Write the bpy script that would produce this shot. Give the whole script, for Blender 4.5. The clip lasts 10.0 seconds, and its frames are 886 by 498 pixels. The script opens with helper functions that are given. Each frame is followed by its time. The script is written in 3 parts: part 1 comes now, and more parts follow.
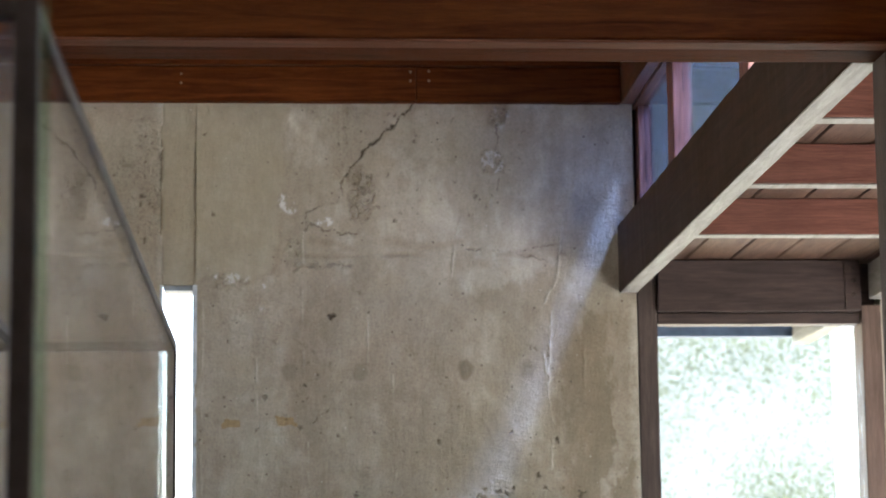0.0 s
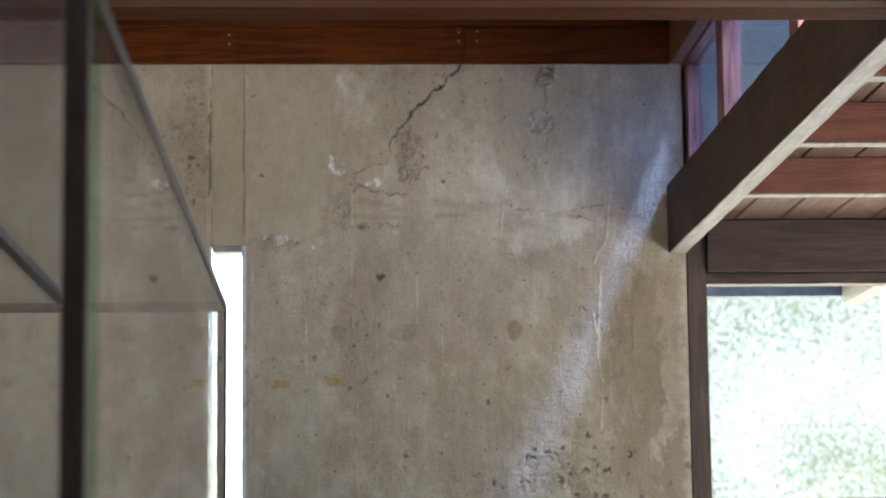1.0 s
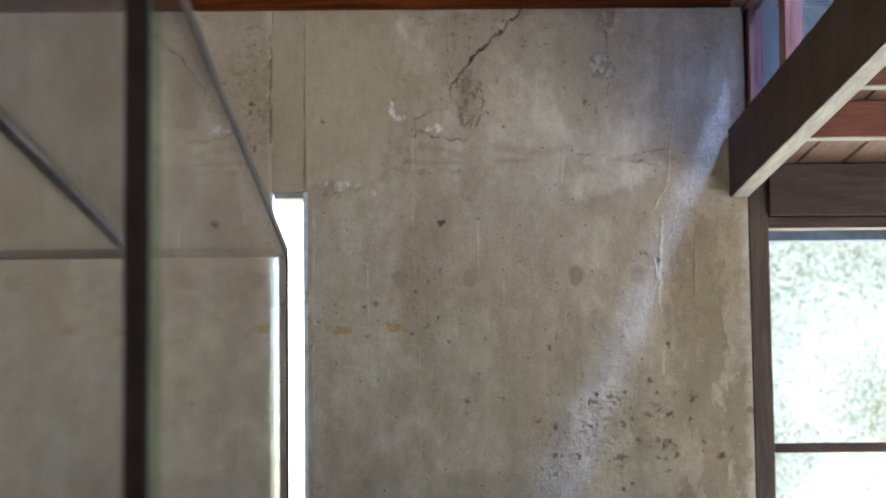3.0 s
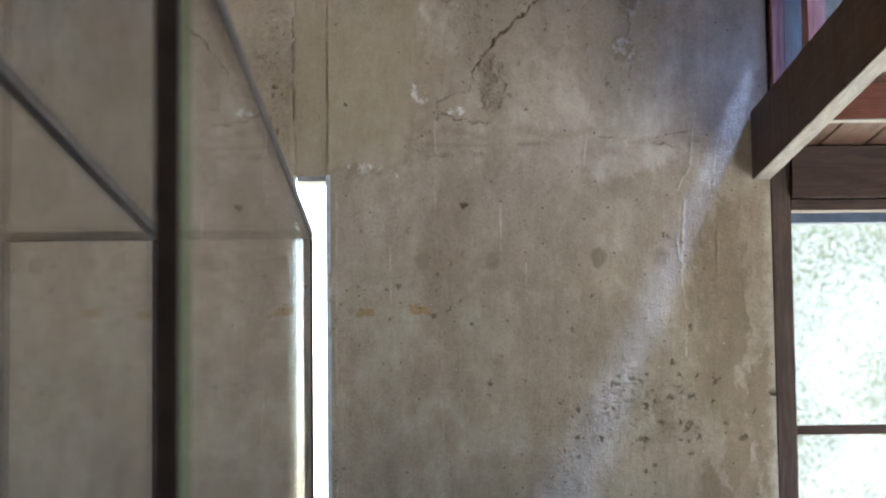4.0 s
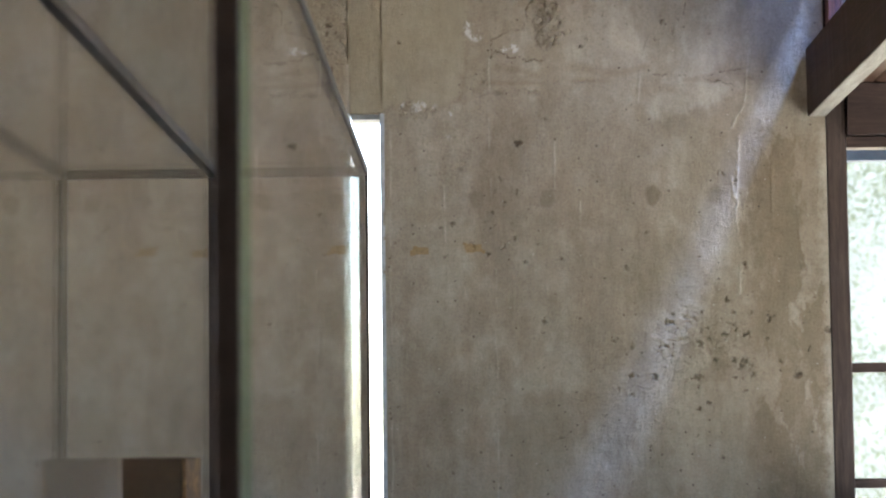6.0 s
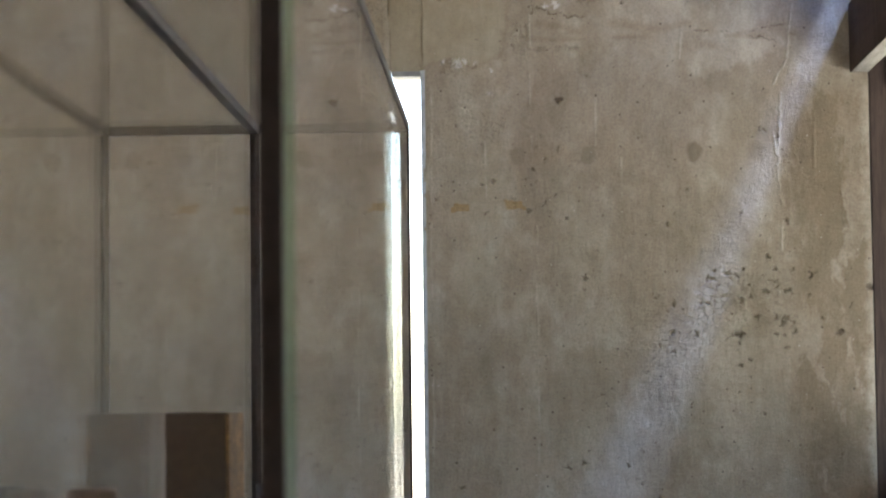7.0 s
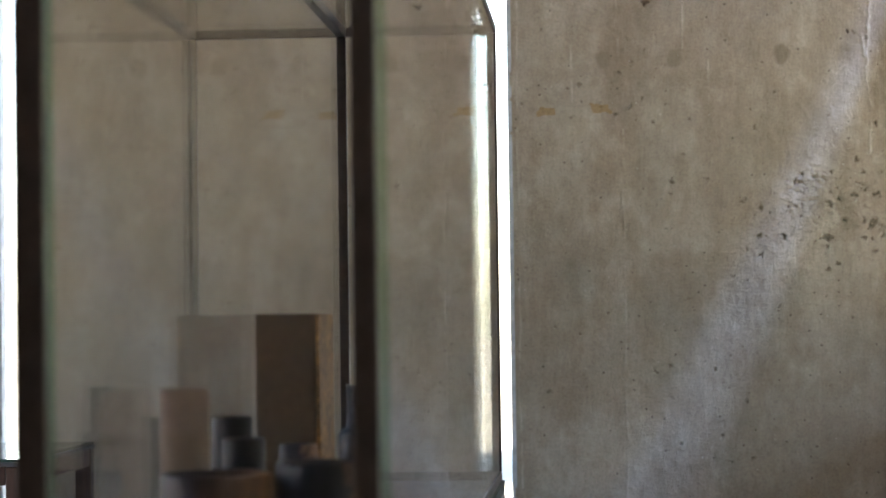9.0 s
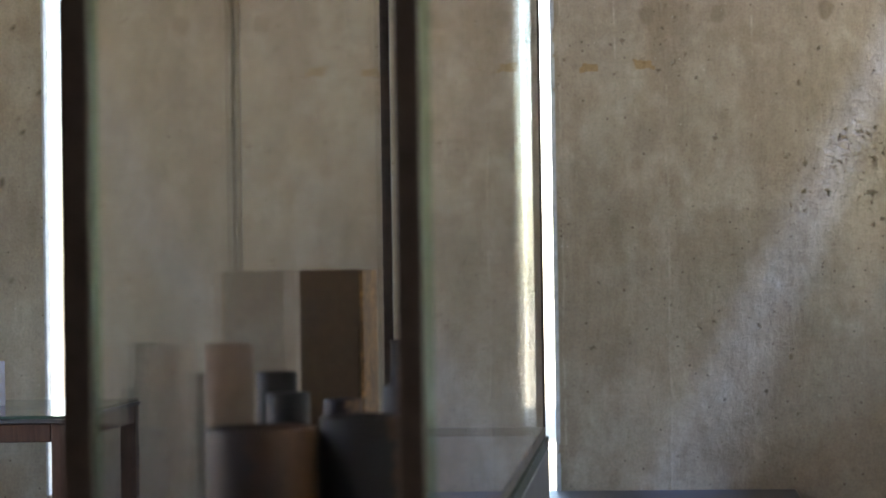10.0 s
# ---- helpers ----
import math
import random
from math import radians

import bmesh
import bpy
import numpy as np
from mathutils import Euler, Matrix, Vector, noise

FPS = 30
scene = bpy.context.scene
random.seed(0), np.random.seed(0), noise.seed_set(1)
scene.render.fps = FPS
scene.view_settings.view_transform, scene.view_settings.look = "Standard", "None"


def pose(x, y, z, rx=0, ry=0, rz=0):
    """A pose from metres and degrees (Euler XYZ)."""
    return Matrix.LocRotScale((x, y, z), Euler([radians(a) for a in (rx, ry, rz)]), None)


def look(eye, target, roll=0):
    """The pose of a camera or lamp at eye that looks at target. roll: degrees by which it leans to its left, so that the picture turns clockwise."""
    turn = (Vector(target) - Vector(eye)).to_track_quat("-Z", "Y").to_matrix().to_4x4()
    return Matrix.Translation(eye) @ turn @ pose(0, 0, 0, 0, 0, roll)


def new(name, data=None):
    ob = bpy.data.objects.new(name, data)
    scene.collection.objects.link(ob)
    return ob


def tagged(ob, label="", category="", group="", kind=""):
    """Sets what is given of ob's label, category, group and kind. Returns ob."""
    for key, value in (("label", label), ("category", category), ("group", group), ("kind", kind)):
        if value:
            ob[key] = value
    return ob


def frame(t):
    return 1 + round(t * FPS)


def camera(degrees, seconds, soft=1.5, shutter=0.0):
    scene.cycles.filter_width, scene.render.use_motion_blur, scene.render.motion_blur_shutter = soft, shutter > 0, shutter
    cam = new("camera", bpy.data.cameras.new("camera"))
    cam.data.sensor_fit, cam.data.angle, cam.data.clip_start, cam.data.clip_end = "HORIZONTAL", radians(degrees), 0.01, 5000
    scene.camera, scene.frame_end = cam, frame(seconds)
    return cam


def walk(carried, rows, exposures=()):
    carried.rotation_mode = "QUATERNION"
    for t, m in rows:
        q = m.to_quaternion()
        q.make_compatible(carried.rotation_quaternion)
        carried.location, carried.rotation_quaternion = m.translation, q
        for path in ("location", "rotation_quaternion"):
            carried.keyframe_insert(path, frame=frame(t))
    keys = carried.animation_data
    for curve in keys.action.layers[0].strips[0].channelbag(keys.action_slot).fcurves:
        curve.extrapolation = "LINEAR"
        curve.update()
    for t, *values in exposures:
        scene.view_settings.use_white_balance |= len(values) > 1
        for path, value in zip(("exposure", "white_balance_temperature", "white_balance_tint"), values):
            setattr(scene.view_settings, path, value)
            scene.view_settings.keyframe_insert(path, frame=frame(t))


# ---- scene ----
cam = camera(21.32, 10.0)
cam.data.dof.use_dof = True
cam.data.dof.focus_distance, cam.data.dof.aperture_fstop = 4.5, 8.5
PATH = [
    (0, look((0.2497, -6.3228, 1.2416), (0.6441, -0.4093, 2.1773), -0.62)),
    (0.5, look((0.2470, -6.3217, 1.2405), (0.5794, -0.3970, 2.1283), -0.62)),
    (1, look((0.2471, -6.3201, 1.2388), (0.5198, -0.3855, 2.0794), -0.62)),
    (1.5, look((0.2471, -6.3187, 1.2376), (0.4693, -0.3762, 2.0358), -0.64)),
    (2, look((0.2474, -6.3173, 1.2369), (0.4280, -0.3687, 1.9990), -0.65)),
    (2.5, look((0.2483, -6.3158, 1.2367), (0.3937, -0.3623, 1.9675), -0.67)),
    (4, look((0.2408, -6.3294, 1.2306), (0.3050, -0.3669, 1.8981), -0.68)),
    (4.5, look((0.2396, -6.3307, 1.2294), (0.2736, -0.3647, 1.8670), -0.66)),
    (5, look((0.2385, -6.3336, 1.2275), (0.2426, -0.3639, 1.8290), -0.66)),
    (5.5, look((0.2374, -6.3352, 1.2258), (0.2080, -0.3615, 1.7871), -0.67)),
    (7, look((0.2326, -6.3297, 1.2198), (0.0591, -0.3465, 1.6337), -0.66)),
    (7.5, look((0.2310, -6.3294, 1.2175), (0.0033, -0.3440, 1.5680), -0.67)),
    (8, look((0.2295, -6.3289, 1.2161), (-0.0490, -0.3423, 1.5044), -0.71)),
    (8.5, look((0.2270, -6.3286, 1.2143), (-0.1045, -0.3423, 1.4475), -0.72)),
    (9, look((0.2262, -6.3284, 1.2132), (-0.1634, -0.3438, 1.3925), -0.76)),
    (9.5, look((0.2264, -6.3285, 1.2116), (-0.2185, -0.3464, 1.3401), -0.76)),
    (10, look((0.2250, -6.3291, 1.2099), (-0.2744, -0.3504, 1.2839), -0.88)),
]
walk(cam, PATH, [(0.0, 3.88, 6600, 10), (4.0, 3.82, 6600, 10), (5.5, 3.81, 6780, 10), (7.5, 3.83, 7020, 10), (10.0, 3.88, 7150, 10)])

# ---- light ----
world = bpy.data.worlds.new("sky")
scene.world = world
world.use_nodes = True
wn = world.node_tree.nodes
sky = wn.new("ShaderNodeTexSky")
sky.sky_type, sky.sun_disc = "NISHITA", False
SUN_WAY = Vector((-0.405, 0.17, -0.88)).normalized()
sky.sun_elevation = math.asin(-SUN_WAY.z)
sky.sun_rotation = math.atan2(-SUN_WAY.x, -SUN_WAY.y)
wn["Background"].inputs["Strength"].default_value = 0.15
world.node_tree.links.new(sky.outputs[0], wn["Background"].inputs["Color"])


def lamp(name, kind, m, energy, colour, **more):
    data = bpy.data.lights.new(name, kind)
    data.energy, data.color = energy, colour
    for key, value in more.items():
        setattr(data, key, value)
    ob = new(name, data)
    ob.matrix_world = m
    return ob


sun = lamp("sun", "SUN", Matrix.Translation((6, -2, 9)) @ SUN_WAY.to_track_quat("-Z", "Y").to_matrix().to_4x4(),
           5.0, (0.93, 0.95, 1.0), angle=radians(7))


# ---- materials ----
class Nodes:
    def __init__(self, name):
        self.mat = bpy.data.materials.new(name)
        self.mat.use_nodes = True
        self.t = self.mat.node_tree
        self.n = self.t.nodes
        self.bsdf = self.n["Principled BSDF"]
        self.co = self.n.new("ShaderNodeTexCoord").outputs["Object"]

    def link(self, a, b):
        self.t.links.new(a, b)

    def put(self, sock, value):
        if isinstance(value, bpy.types.NodeSocket):
            self.link(value, sock)
        else:
            sock.default_value = value

    def mapped(self, scale, loc=(0, 0, 0), rot=(0, 0, 0), co=None):
        m = self.n.new("ShaderNodeMapping")
        self.link(co or self.co, m.inputs["Vector"])
        m.inputs["Scale"].default_value = scale
        m.inputs["Location"].default_value = loc
        m.inputs["Rotation"].default_value = rot
        return m.outputs[0]

    def noise(self, scale, detail=4, rough=0.55, co=None, distort=0.0):
        x = self.n.new("ShaderNodeTexNoise")
        self.link(co or self.co, x.inputs["Vector"])
        x.inputs["Scale"].default_value = scale
        x.inputs["Detail"].default_value = detail
        x.inputs["Roughness"].default_value = rough
        x.inputs["Distortion"].default_value = distort
        return x.outputs["Fac"]

    def voronoi(self, scale, co=None, feature="F1"):
        x = self.n.new("ShaderNodeTexVoronoi")
        x.feature = feature
        self.link(co or self.co, x.inputs["Vector"])
        x.inputs["Scale"].default_value = scale
        return x.outputs["Distance"]

    def ramp(self, fac, stops):
        x = self.n.new("ShaderNodeValToRGB")
        while len(x.color_ramp.elements) < len(stops):
            x.color_ramp.elements.new(0.5)
        for e, (at, c) in zip(x.color_ramp.elements, stops):
            e.position = at
            e.color = (c, c, c, 1) if isinstance(c, (int, float)) else (*c, 1)
        self.link(fac, x.inputs["Fac"])
        return x.outputs["Color"]

    def mix(self, fac, a, b, kind="MIX"):
        x = self.n.new("ShaderNodeMix")
        x.data_type, x.blend_type = "RGBA", kind
        self.put(x.inputs["Factor"], fac)
        ins = [q for q in x.inputs if q.type == "RGBA"]
        for sock, v in zip(ins, (a, b)):
            self.put(sock, (*v, 1) if isinstance(v, tuple) else v)
        return [q for q in x.outputs if q.type == "RGBA"][0]

    def math(self, op, a, b=0.0):
        x = self.n.new("ShaderNodeMath")
        x.operation = op
        self.put(x.inputs[0], a)
        self.put(x.inputs[1], b)
        return x.outputs[0]

    def attr(self, name):
        x = self.n.new("ShaderNodeAttribute")
        x.attribute_name = name
        sep = self.n.new("ShaderNodeSeparateColor")
        self.link(x.outputs["Color"], sep.inputs[0])
        return {"Red": sep.outputs["Red"], "Green": sep.outputs["Green"], "Blue": sep.outputs["Blue"], "Alpha": x.outputs["Alpha"]}

    def rand(self):
        return self.n.new("ShaderNodeObjectInfo").outputs["Random"]

    def bump(self, height, strength=0.3, dist=0.01):
        b = self.n.new("ShaderNodeBump")
        b.inputs["Strength"].default_value = strength
        b.inputs["Distance"].default_value = dist
        self.link(height, b.inputs["Height"])
        self.link(b.outputs[0], self.bsdf.inputs["Normal"])

    def done(self, colour, rough=0.6, metal=0.0, spec=0.5):
        self.put(self.bsdf.inputs["Base Color"], (*colour, 1) if isinstance(colour, tuple) else colour)
        self.put(self.bsdf.inputs["Roughness"], rough)
        self.bsdf.inputs["Metallic"].default_value = metal
        self.bsdf.inputs["Specular IOR Level"].default_value = spec
        return self.mat


def concrete_material():
    k = Nodes("old_concrete")
    tone, mark = k.attr("tone"), k.attr("mark")
    big = k.noise(2.2, 5, 0.6)
    streak = k.noise(1.0, 5, 0.6, k.mapped((11, 11, 2.4)))
    mid = k.noise(13, 6, 0.65)
    fine = k.noise(140, 5, 0.7)
    speck = k.voronoi(95)
    c = k.ramp(big, [(0.3, (0.226, 0.195, 0.149)), (0.5, (0.289, 0.255, 0.202)), (0.7, (0.357, 0.325, 0.269))])
    c = k.mix(0.22, c, k.ramp(streak, [(0.3, (0.212, 0.180, 0.135)), (0.55, (0.318, 0.285, 0.228)), (0.75, (0.414, 0.385, 0.332))]))
    c = k.mix(0.22, c, k.ramp(mid, [(0.32, (0.183, 0.155, 0.119)), (0.52, (0.308, 0.275, 0.217)), (0.72, (0.434, 0.410, 0.353))]))
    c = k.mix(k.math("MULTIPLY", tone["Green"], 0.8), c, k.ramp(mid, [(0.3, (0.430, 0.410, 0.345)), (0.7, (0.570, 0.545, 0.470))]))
    c = k.mix(k.math("MULTIPLY", tone["Blue"], 0.88), c, k.ramp(streak, [(0.3, (0.120, 0.090, 0.056)), (0.7, (0.215, 0.172, 0.118))]))
    c = k.mix(k.math("MULTIPLY", tone["Red"], 0.62), c,
              k.mix(k.ramp(k.noise(7, 5, 0.65), [(0.33, 0.0), (0.67, 1.0)]), (0.300, 0.268, 0.188), (0.348, 0.325, 0.246)))
    hue = k.noise(3.4, 5, 0.6, k.mapped((1.3, 1.3, 0.8)))
    c = k.mix(k.math("MULTIPLY", k.math("SUBTRACT", 1.0, tone["Red"]), 0.26), c, k.ramp(hue, [(0.36, (0.262, 0.246, 0.176)), (0.5, (0.292, 0.258, 0.190)), (0.64, (0.314, 0.262, 0.190))]))
    grain = k.ramp(fine, [(0.3, 0.70), (0.5, 1.0), (0.7, 1.17)])
    c = k.mix(k.math("SUBTRACT", 0.6, k.math("MULTIPLY", tone["Red"], 0.35)), c, grain, "MULTIPLY")
    blot = k.noise(34, 5, 0.7)
    c = k.mix(0.3, c, k.ramp(blot, [(0.32, 0.72), (0.52, 1.0), (0.7, 1.18)]), "MULTIPLY")
    grit = k.ramp(speck, [(0.0, 0.4), (0.13, 1.0)])
    c = k.mix(k.ramp(k.noise(9, 3), [(0.52, 0.0), (0.72, 0.55)]), c, grit, "MULTIPLY")
    vor = k.n.new("ShaderNodeTexVoronoi")
    k.link(k.mapped((1, 1, 1), co=None), vor.inputs["Vector"])
    vor.inputs["Scale"].default_value = 62
    cell = k.n.new("ShaderNodeSeparateColor")
    k.link(vor.outputs["Color"], cell.inputs[0])
    holes = k.math("MULTIPLY", k.math("LESS_THAN", vor.outputs["Distance"], k.math("MULTIPLY", cell.outputs["Green"], 0.22)),
                   k.math("GREATER_THAN", cell.outputs["Red"], 0.86))
    chalk = k.math("MULTIPLY", k.math("LESS_THAN", vor.outputs["Distance"], k.math("MULTIPLY", cell.outputs["Blue"], 0.16)),
                   k.math("LESS_THAN", cell.outputs["Red"], 0.10))
    c = k.mix(k.math("MULTIPLY", holes, k.math("SUBTRACT", 0.62, k.math("MULTIPLY", tone["Red"], 0.6))), c, (0.07, 0.055, 0.04))
    c = k.mix(k.math("MULTIPLY", chalk, 0.45), c, (0.525, 0.520, 0.474))
    hair = k.noise(26, 6, 0.72, k.mapped((1.6, 1.6, 0.35)), 0.6)
    c = k.mix(0.22, c, k.ramp(hair, [(0.42, 0.8), (0.5, 1.0), (0.58, 1.15)]), "MULTIPLY")
    c = k.mix(mark["Red"], c, (0.61, 0.61, 0.62))
    c = k.mix(mark["Green"], c, k.ramp(fine, [(0.35, (0.20, 0.12, 0.03)), (0.65, (0.29, 0.18, 0.05))]))
    c = k.mix(mark["Blue"], c, (0.075, 0.055, 0.035))
    h = k.math("ADD", k.math("MULTIPLY", fine, 0.6), k.math("MULTIPLY", mid, 0.8))
    h = k.math("SUBTRACT", k.math("ADD", h, k.math("MULTIPLY", hair, 0.8)), k.math("MULTIPLY", holes, 0.8))
    h = k.math("ADD", h, k.math("MULTIPLY", k.ramp(speck, [(0.0, 0.0), (0.2, 1.0)]), 0.3))
    stones = k.voronoi(120, k.mapped((1, 1, 1)))
    crumb = k.math("ADD", k.math("MULTIPLY", stones, -1.2), k.math("MULTIPLY", k.noise(60, 5, 0.75), 2.2))
    h = k.math("ADD", h, k.math("MULTIPLY", crumb, mark["Alpha"]))
    c = k.mix(k.math("MULTIPLY", mark["Alpha"], 0.15), c, k.ramp(k.noise(75, 4, 0.7), [(0.36, 0.45), (0.5, 1.0), (0.66, 1.25)]), "MULTIPLY")
    k.bump(h, 0.75, 0.006)
    return k.done(c, 0.88, spec=0.3)


def wood_material(name, dark, light, along="X", rough=0.5, spec=0.25):
    k = Nodes(name)
    s = {"X": (1.2, 16, 16), "Y": (16, 1.2, 16), "Z": (16, 16, 1.2)}[along]
    shift = k.n.new("ShaderNodeVectorMath")
    shift.operation = "ADD"
    k.link(k.co, shift.inputs[0])
    k.link(k.math("MULTIPLY", k.rand(), 7.0), shift.inputs[1])
    co = shift.outputs[0]
    grain = k.noise(3.0, 6, 0.6, k.mapped(s, co=co), 1.2)
    fibre = k.noise(9.0, 4, 0.7, k.mapped(tuple(3 * q for q in s), co=co))
    wear = k.noise(5, 4, 0.6, co)
    c = k.ramp(grain, [(0.28, dark), (0.5, tuple((a + b) / 2 for a, b in zip(dark, light))), (0.72, light)])
    c = k.mix(0.7, c, k.ramp(fibre, [(0.3, 0.7), (0.6, 1.05)]), "MULTIPLY")
    c = k.mix(0.6, c, k.ramp(wear, [(0.3, 0.65), (0.55, 1.0), (0.75, 1.15)]), "MULTIPLY")
    c = k.mix(0.5, c, k.ramp(k.rand(), [(0.0, 0.8), (1.0, 1.15)]), "MULTIPLY")
    k.bump(k.math("ADD", k.math("MULTIPLY", fibre, 0.6), grain), 0.25, 0.003)
    return k.done(c, k.math("ADD", k.math("MULTIPLY", wear, 0.25), rough - 0.12), spec=spec)


def plain_material(name, colour, rough=0.5, metal=0.0, vary=0.25, scale=30.0, spec=0.5):
    k = Nodes(name)
    a, b = k.noise(scale, 4), k.noise(scale / 8, 3)
    c = k.mix(1.0, k.mix(1.0, colour, k.ramp(a, [(0.3, 1 - vary), (0.7, 1 + vary * 0.6)]), "MULTIPLY"),
              k.ramp(b, [(0.3, 1 - vary * 0.7), (0.7, 1 + vary * 0.4)]), "MULTIPLY")
    k.bump(a, 0.15, 0.002)
    return k.done(c, k.math("ADD", k.math("MULTIPLY", b, 0.2), rough - 0.1), metal, spec)


def glaze_material(name, dark, rust, start, end):
    """A mottled fired glaze; its rust flank is lit-side tone put into the colour."""
    k = Nodes(name)
    sep = k.n.new("ShaderNodeSeparateXYZ")
    k.link(k.co, sep.inputs[0])
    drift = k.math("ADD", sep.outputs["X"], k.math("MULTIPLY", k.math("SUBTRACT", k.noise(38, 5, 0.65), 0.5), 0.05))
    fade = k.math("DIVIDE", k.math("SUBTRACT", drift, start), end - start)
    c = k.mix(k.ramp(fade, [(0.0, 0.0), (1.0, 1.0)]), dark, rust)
    mottle = k.noise(70, 5, 0.7, k.mapped((1, 1, 0.5)))
    c = k.mix(0.7, c, k.ramp(mottle, [(0.3, 0.6), (0.5, 1.0), (0.7, 1.35)]), "MULTIPLY")
    k.bump(mottle, 0.2, 0.002)
    return k.done(c, k.math("ADD", k.math("MULTIPLY", mottle, 0.3), 0.45), spec=0.2)


def glass_material(name, tint, haze=0.0):
    k = Nodes(name)
    clear = k.n.new("ShaderNodeBsdfTransparent")
    clear.inputs["Color"].default_value = (*tint, 1)
    gloss = k.n.new("ShaderNodeBsdfGlossy")
    gloss.inputs["Roughness"].default_value = haze
    gloss.inputs["Color"].default_value = (1, 1, 1, 1)
    lw = k.n.new("ShaderNodeLayerWeight")
    lw.inputs["Blend"].default_value = 0.5
    grazing = k.math("POWER", lw.outputs["Facing"], 5.0)
    sheen = k.math("ADD", k.math("MULTIPLY", grazing, 0.82), 0.014)
    both = k.n.new("ShaderNodeMixShader")
    k.link(sheen, both.inputs[0])
    k.link(clear.outputs[0], both.inputs[1])
    k.link(gloss.outputs[0], both.inputs[2])
    k.link(both.outputs[0], k.n["Material Output"].inputs["Surface"])
    return k.mat


def edge_material():
    """Polished cut glass: clear with a green body, and a mirror-like face."""
    k = Nodes("green_glass_edge")
    clear, gloss, both = (k.n.new("ShaderNodeBsdf" + q) if q != "Mix" else k.n.new("ShaderNodeMixShader") for q in ("Transparent", "Glossy", "Mix"))
    clear.inputs["Color"].default_value = (0.82, 0.92, 0.85, 1)
    gloss.inputs["Color"].default_value = (0.72, 0.90, 0.78, 1)
    gloss.inputs["Roughness"].default_value = 0.12
    k.put(both.inputs[0], k.math("ADD", k.math("MULTIPLY", k.noise(18, 3, 0.6, k.mapped((0.2, 0.2, 1.0))), 0.14), 0.02))
    k.link(clear.outputs[0], both.inputs[1])
    k.link(gloss.outputs[0], both.inputs[2])
    k.link(both.outputs[0], k.n["Material Output"].inputs["Surface"])
    return k.mat


def leaf_material():
    k = Nodes("sunlit_leaves")
    c = k.mix(k.n.new("ShaderNodeNewGeometry").outputs["Random Per Island"], (0.040, 0.050, 0.025), (0.088, 0.102, 0.058))
    k.done(c, 0.55)
    trans = k.n.new("ShaderNodeBsdfTranslucent")
    k.link(c, trans.inputs[0])
    both = k.n.new("ShaderNodeMixShader")
    both.inputs[0].default_value = 0.6
    k.link(k.bsdf.outputs[0], both.inputs[1])
    k.link(trans.outputs[0], both.inputs[2])
    k.link(both.outputs[0], k.n["Material Output"].inputs["Surface"])
    return k.mat


CONCRETE = concrete_material()
RED_X = wood_material("redwood_x", (0.034, 0.0088, 0.0025), (0.105, 0.029, 0.008), "X", 0.65, 0.03)
LIT_RED = wood_material("lit_red_edge", (0.09, 0.034, 0.018), (0.19, 0.078, 0.044), "X", 0.6, 0.05)
RED_Y = wood_material("redwood_y", (0.07, 0.028, 0.015), (0.19, 0.08, 0.042), "Y", 0.42)
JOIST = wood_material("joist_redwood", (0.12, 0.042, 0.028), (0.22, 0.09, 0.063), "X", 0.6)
PLANK = wood_material("ceiling_planks", (0.065, 0.033, 0.021), (0.15, 0.086, 0.057), "Y", 0.6)
BOARD = wood_material("pale_ceiling_board", (0.42, 0.35, 0.27), (0.60, 0.53, 0.43), "Y", 0.8, 0.1)
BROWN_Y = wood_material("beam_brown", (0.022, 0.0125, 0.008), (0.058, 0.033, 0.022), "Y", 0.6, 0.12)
# Pale tone mostly for wood faces that catch light from below.
PALE_Y = wood_material("pale_lit_wood", (0.18, 0.175, 0.15), (0.33, 0.325, 0.295), "Y", 0.6)
BROWN_X = wood_material("frame_brown_x", (0.028, 0.019, 0.0165), (0.078, 0.052, 0.044), "X", 0.5)
BROWN_Z = wood_material("frame_brown_z", (0.038, 0.028, 0.024), (0.105, 0.078, 0.066), "Z", 0.5)
RED_Z = wood_material("post_redwood", (0.10, 0.042, 0.032), (0.26, 0.12, 0.10), "Z", 0.45)
PINK_Z = wood_material("weathered_jamb", (0.10, 0.065, 0.05), (0.20, 0.135, 0.105), "Z", 0.6)
TABLE_WOOD = wood_material("table_wood", (0.035, 0.016, 0.011), (0.085, 0.042, 0.029), "Z", 0.45)
STEEL = plain_material("dark_bronze_angle", (0.036, 0.024, 0.018), 0.42, 0.5, 0.3, 60)
GLASS = glass_material("case_glass", (0.999, 1.0, 0.999))
CLERESTORY_GLASS = glass_material("old_blue_glass", (0.31, 0.375, 0.53))
PALE_BLUE_GLASS = glass_material("pale_bluish_glass", (0.45, 0.50, 0.64))
WINDOW_GLASS = glass_material("window_glass", (0.97, 0.985, 0.985))
EDGE = edge_material()
GREEN_TOP = plain_material("green_glass_top", (0.05, 0.09, 0.075), 0.12, vary=0.1)
STOP_PAINT = plain_material("pale_blue_grey_stop", (0.40, 0.44, 0.48), 0.6)
GREY_PAINT = plain_material("grey_blue_paint", (0.24, 0.26, 0.28), 0.55)
DARK_GREY = plain_material("dark_grey_paint", (0.045, 0.047, 0.055), 0.5, vary=0.15)
PLASTER = plain_material("warm_plaster", (0.42, 0.37, 0.30), 0.85, vary=0.12, scale=9)
FLOOR = plain_material("concrete_floor", (0.19, 0.175, 0.155), 0.6, vary=0.2, scale=6)
NAIL = plain_material("nail_head", (0.17, 0.13, 0.10), 0.6, 0.3)
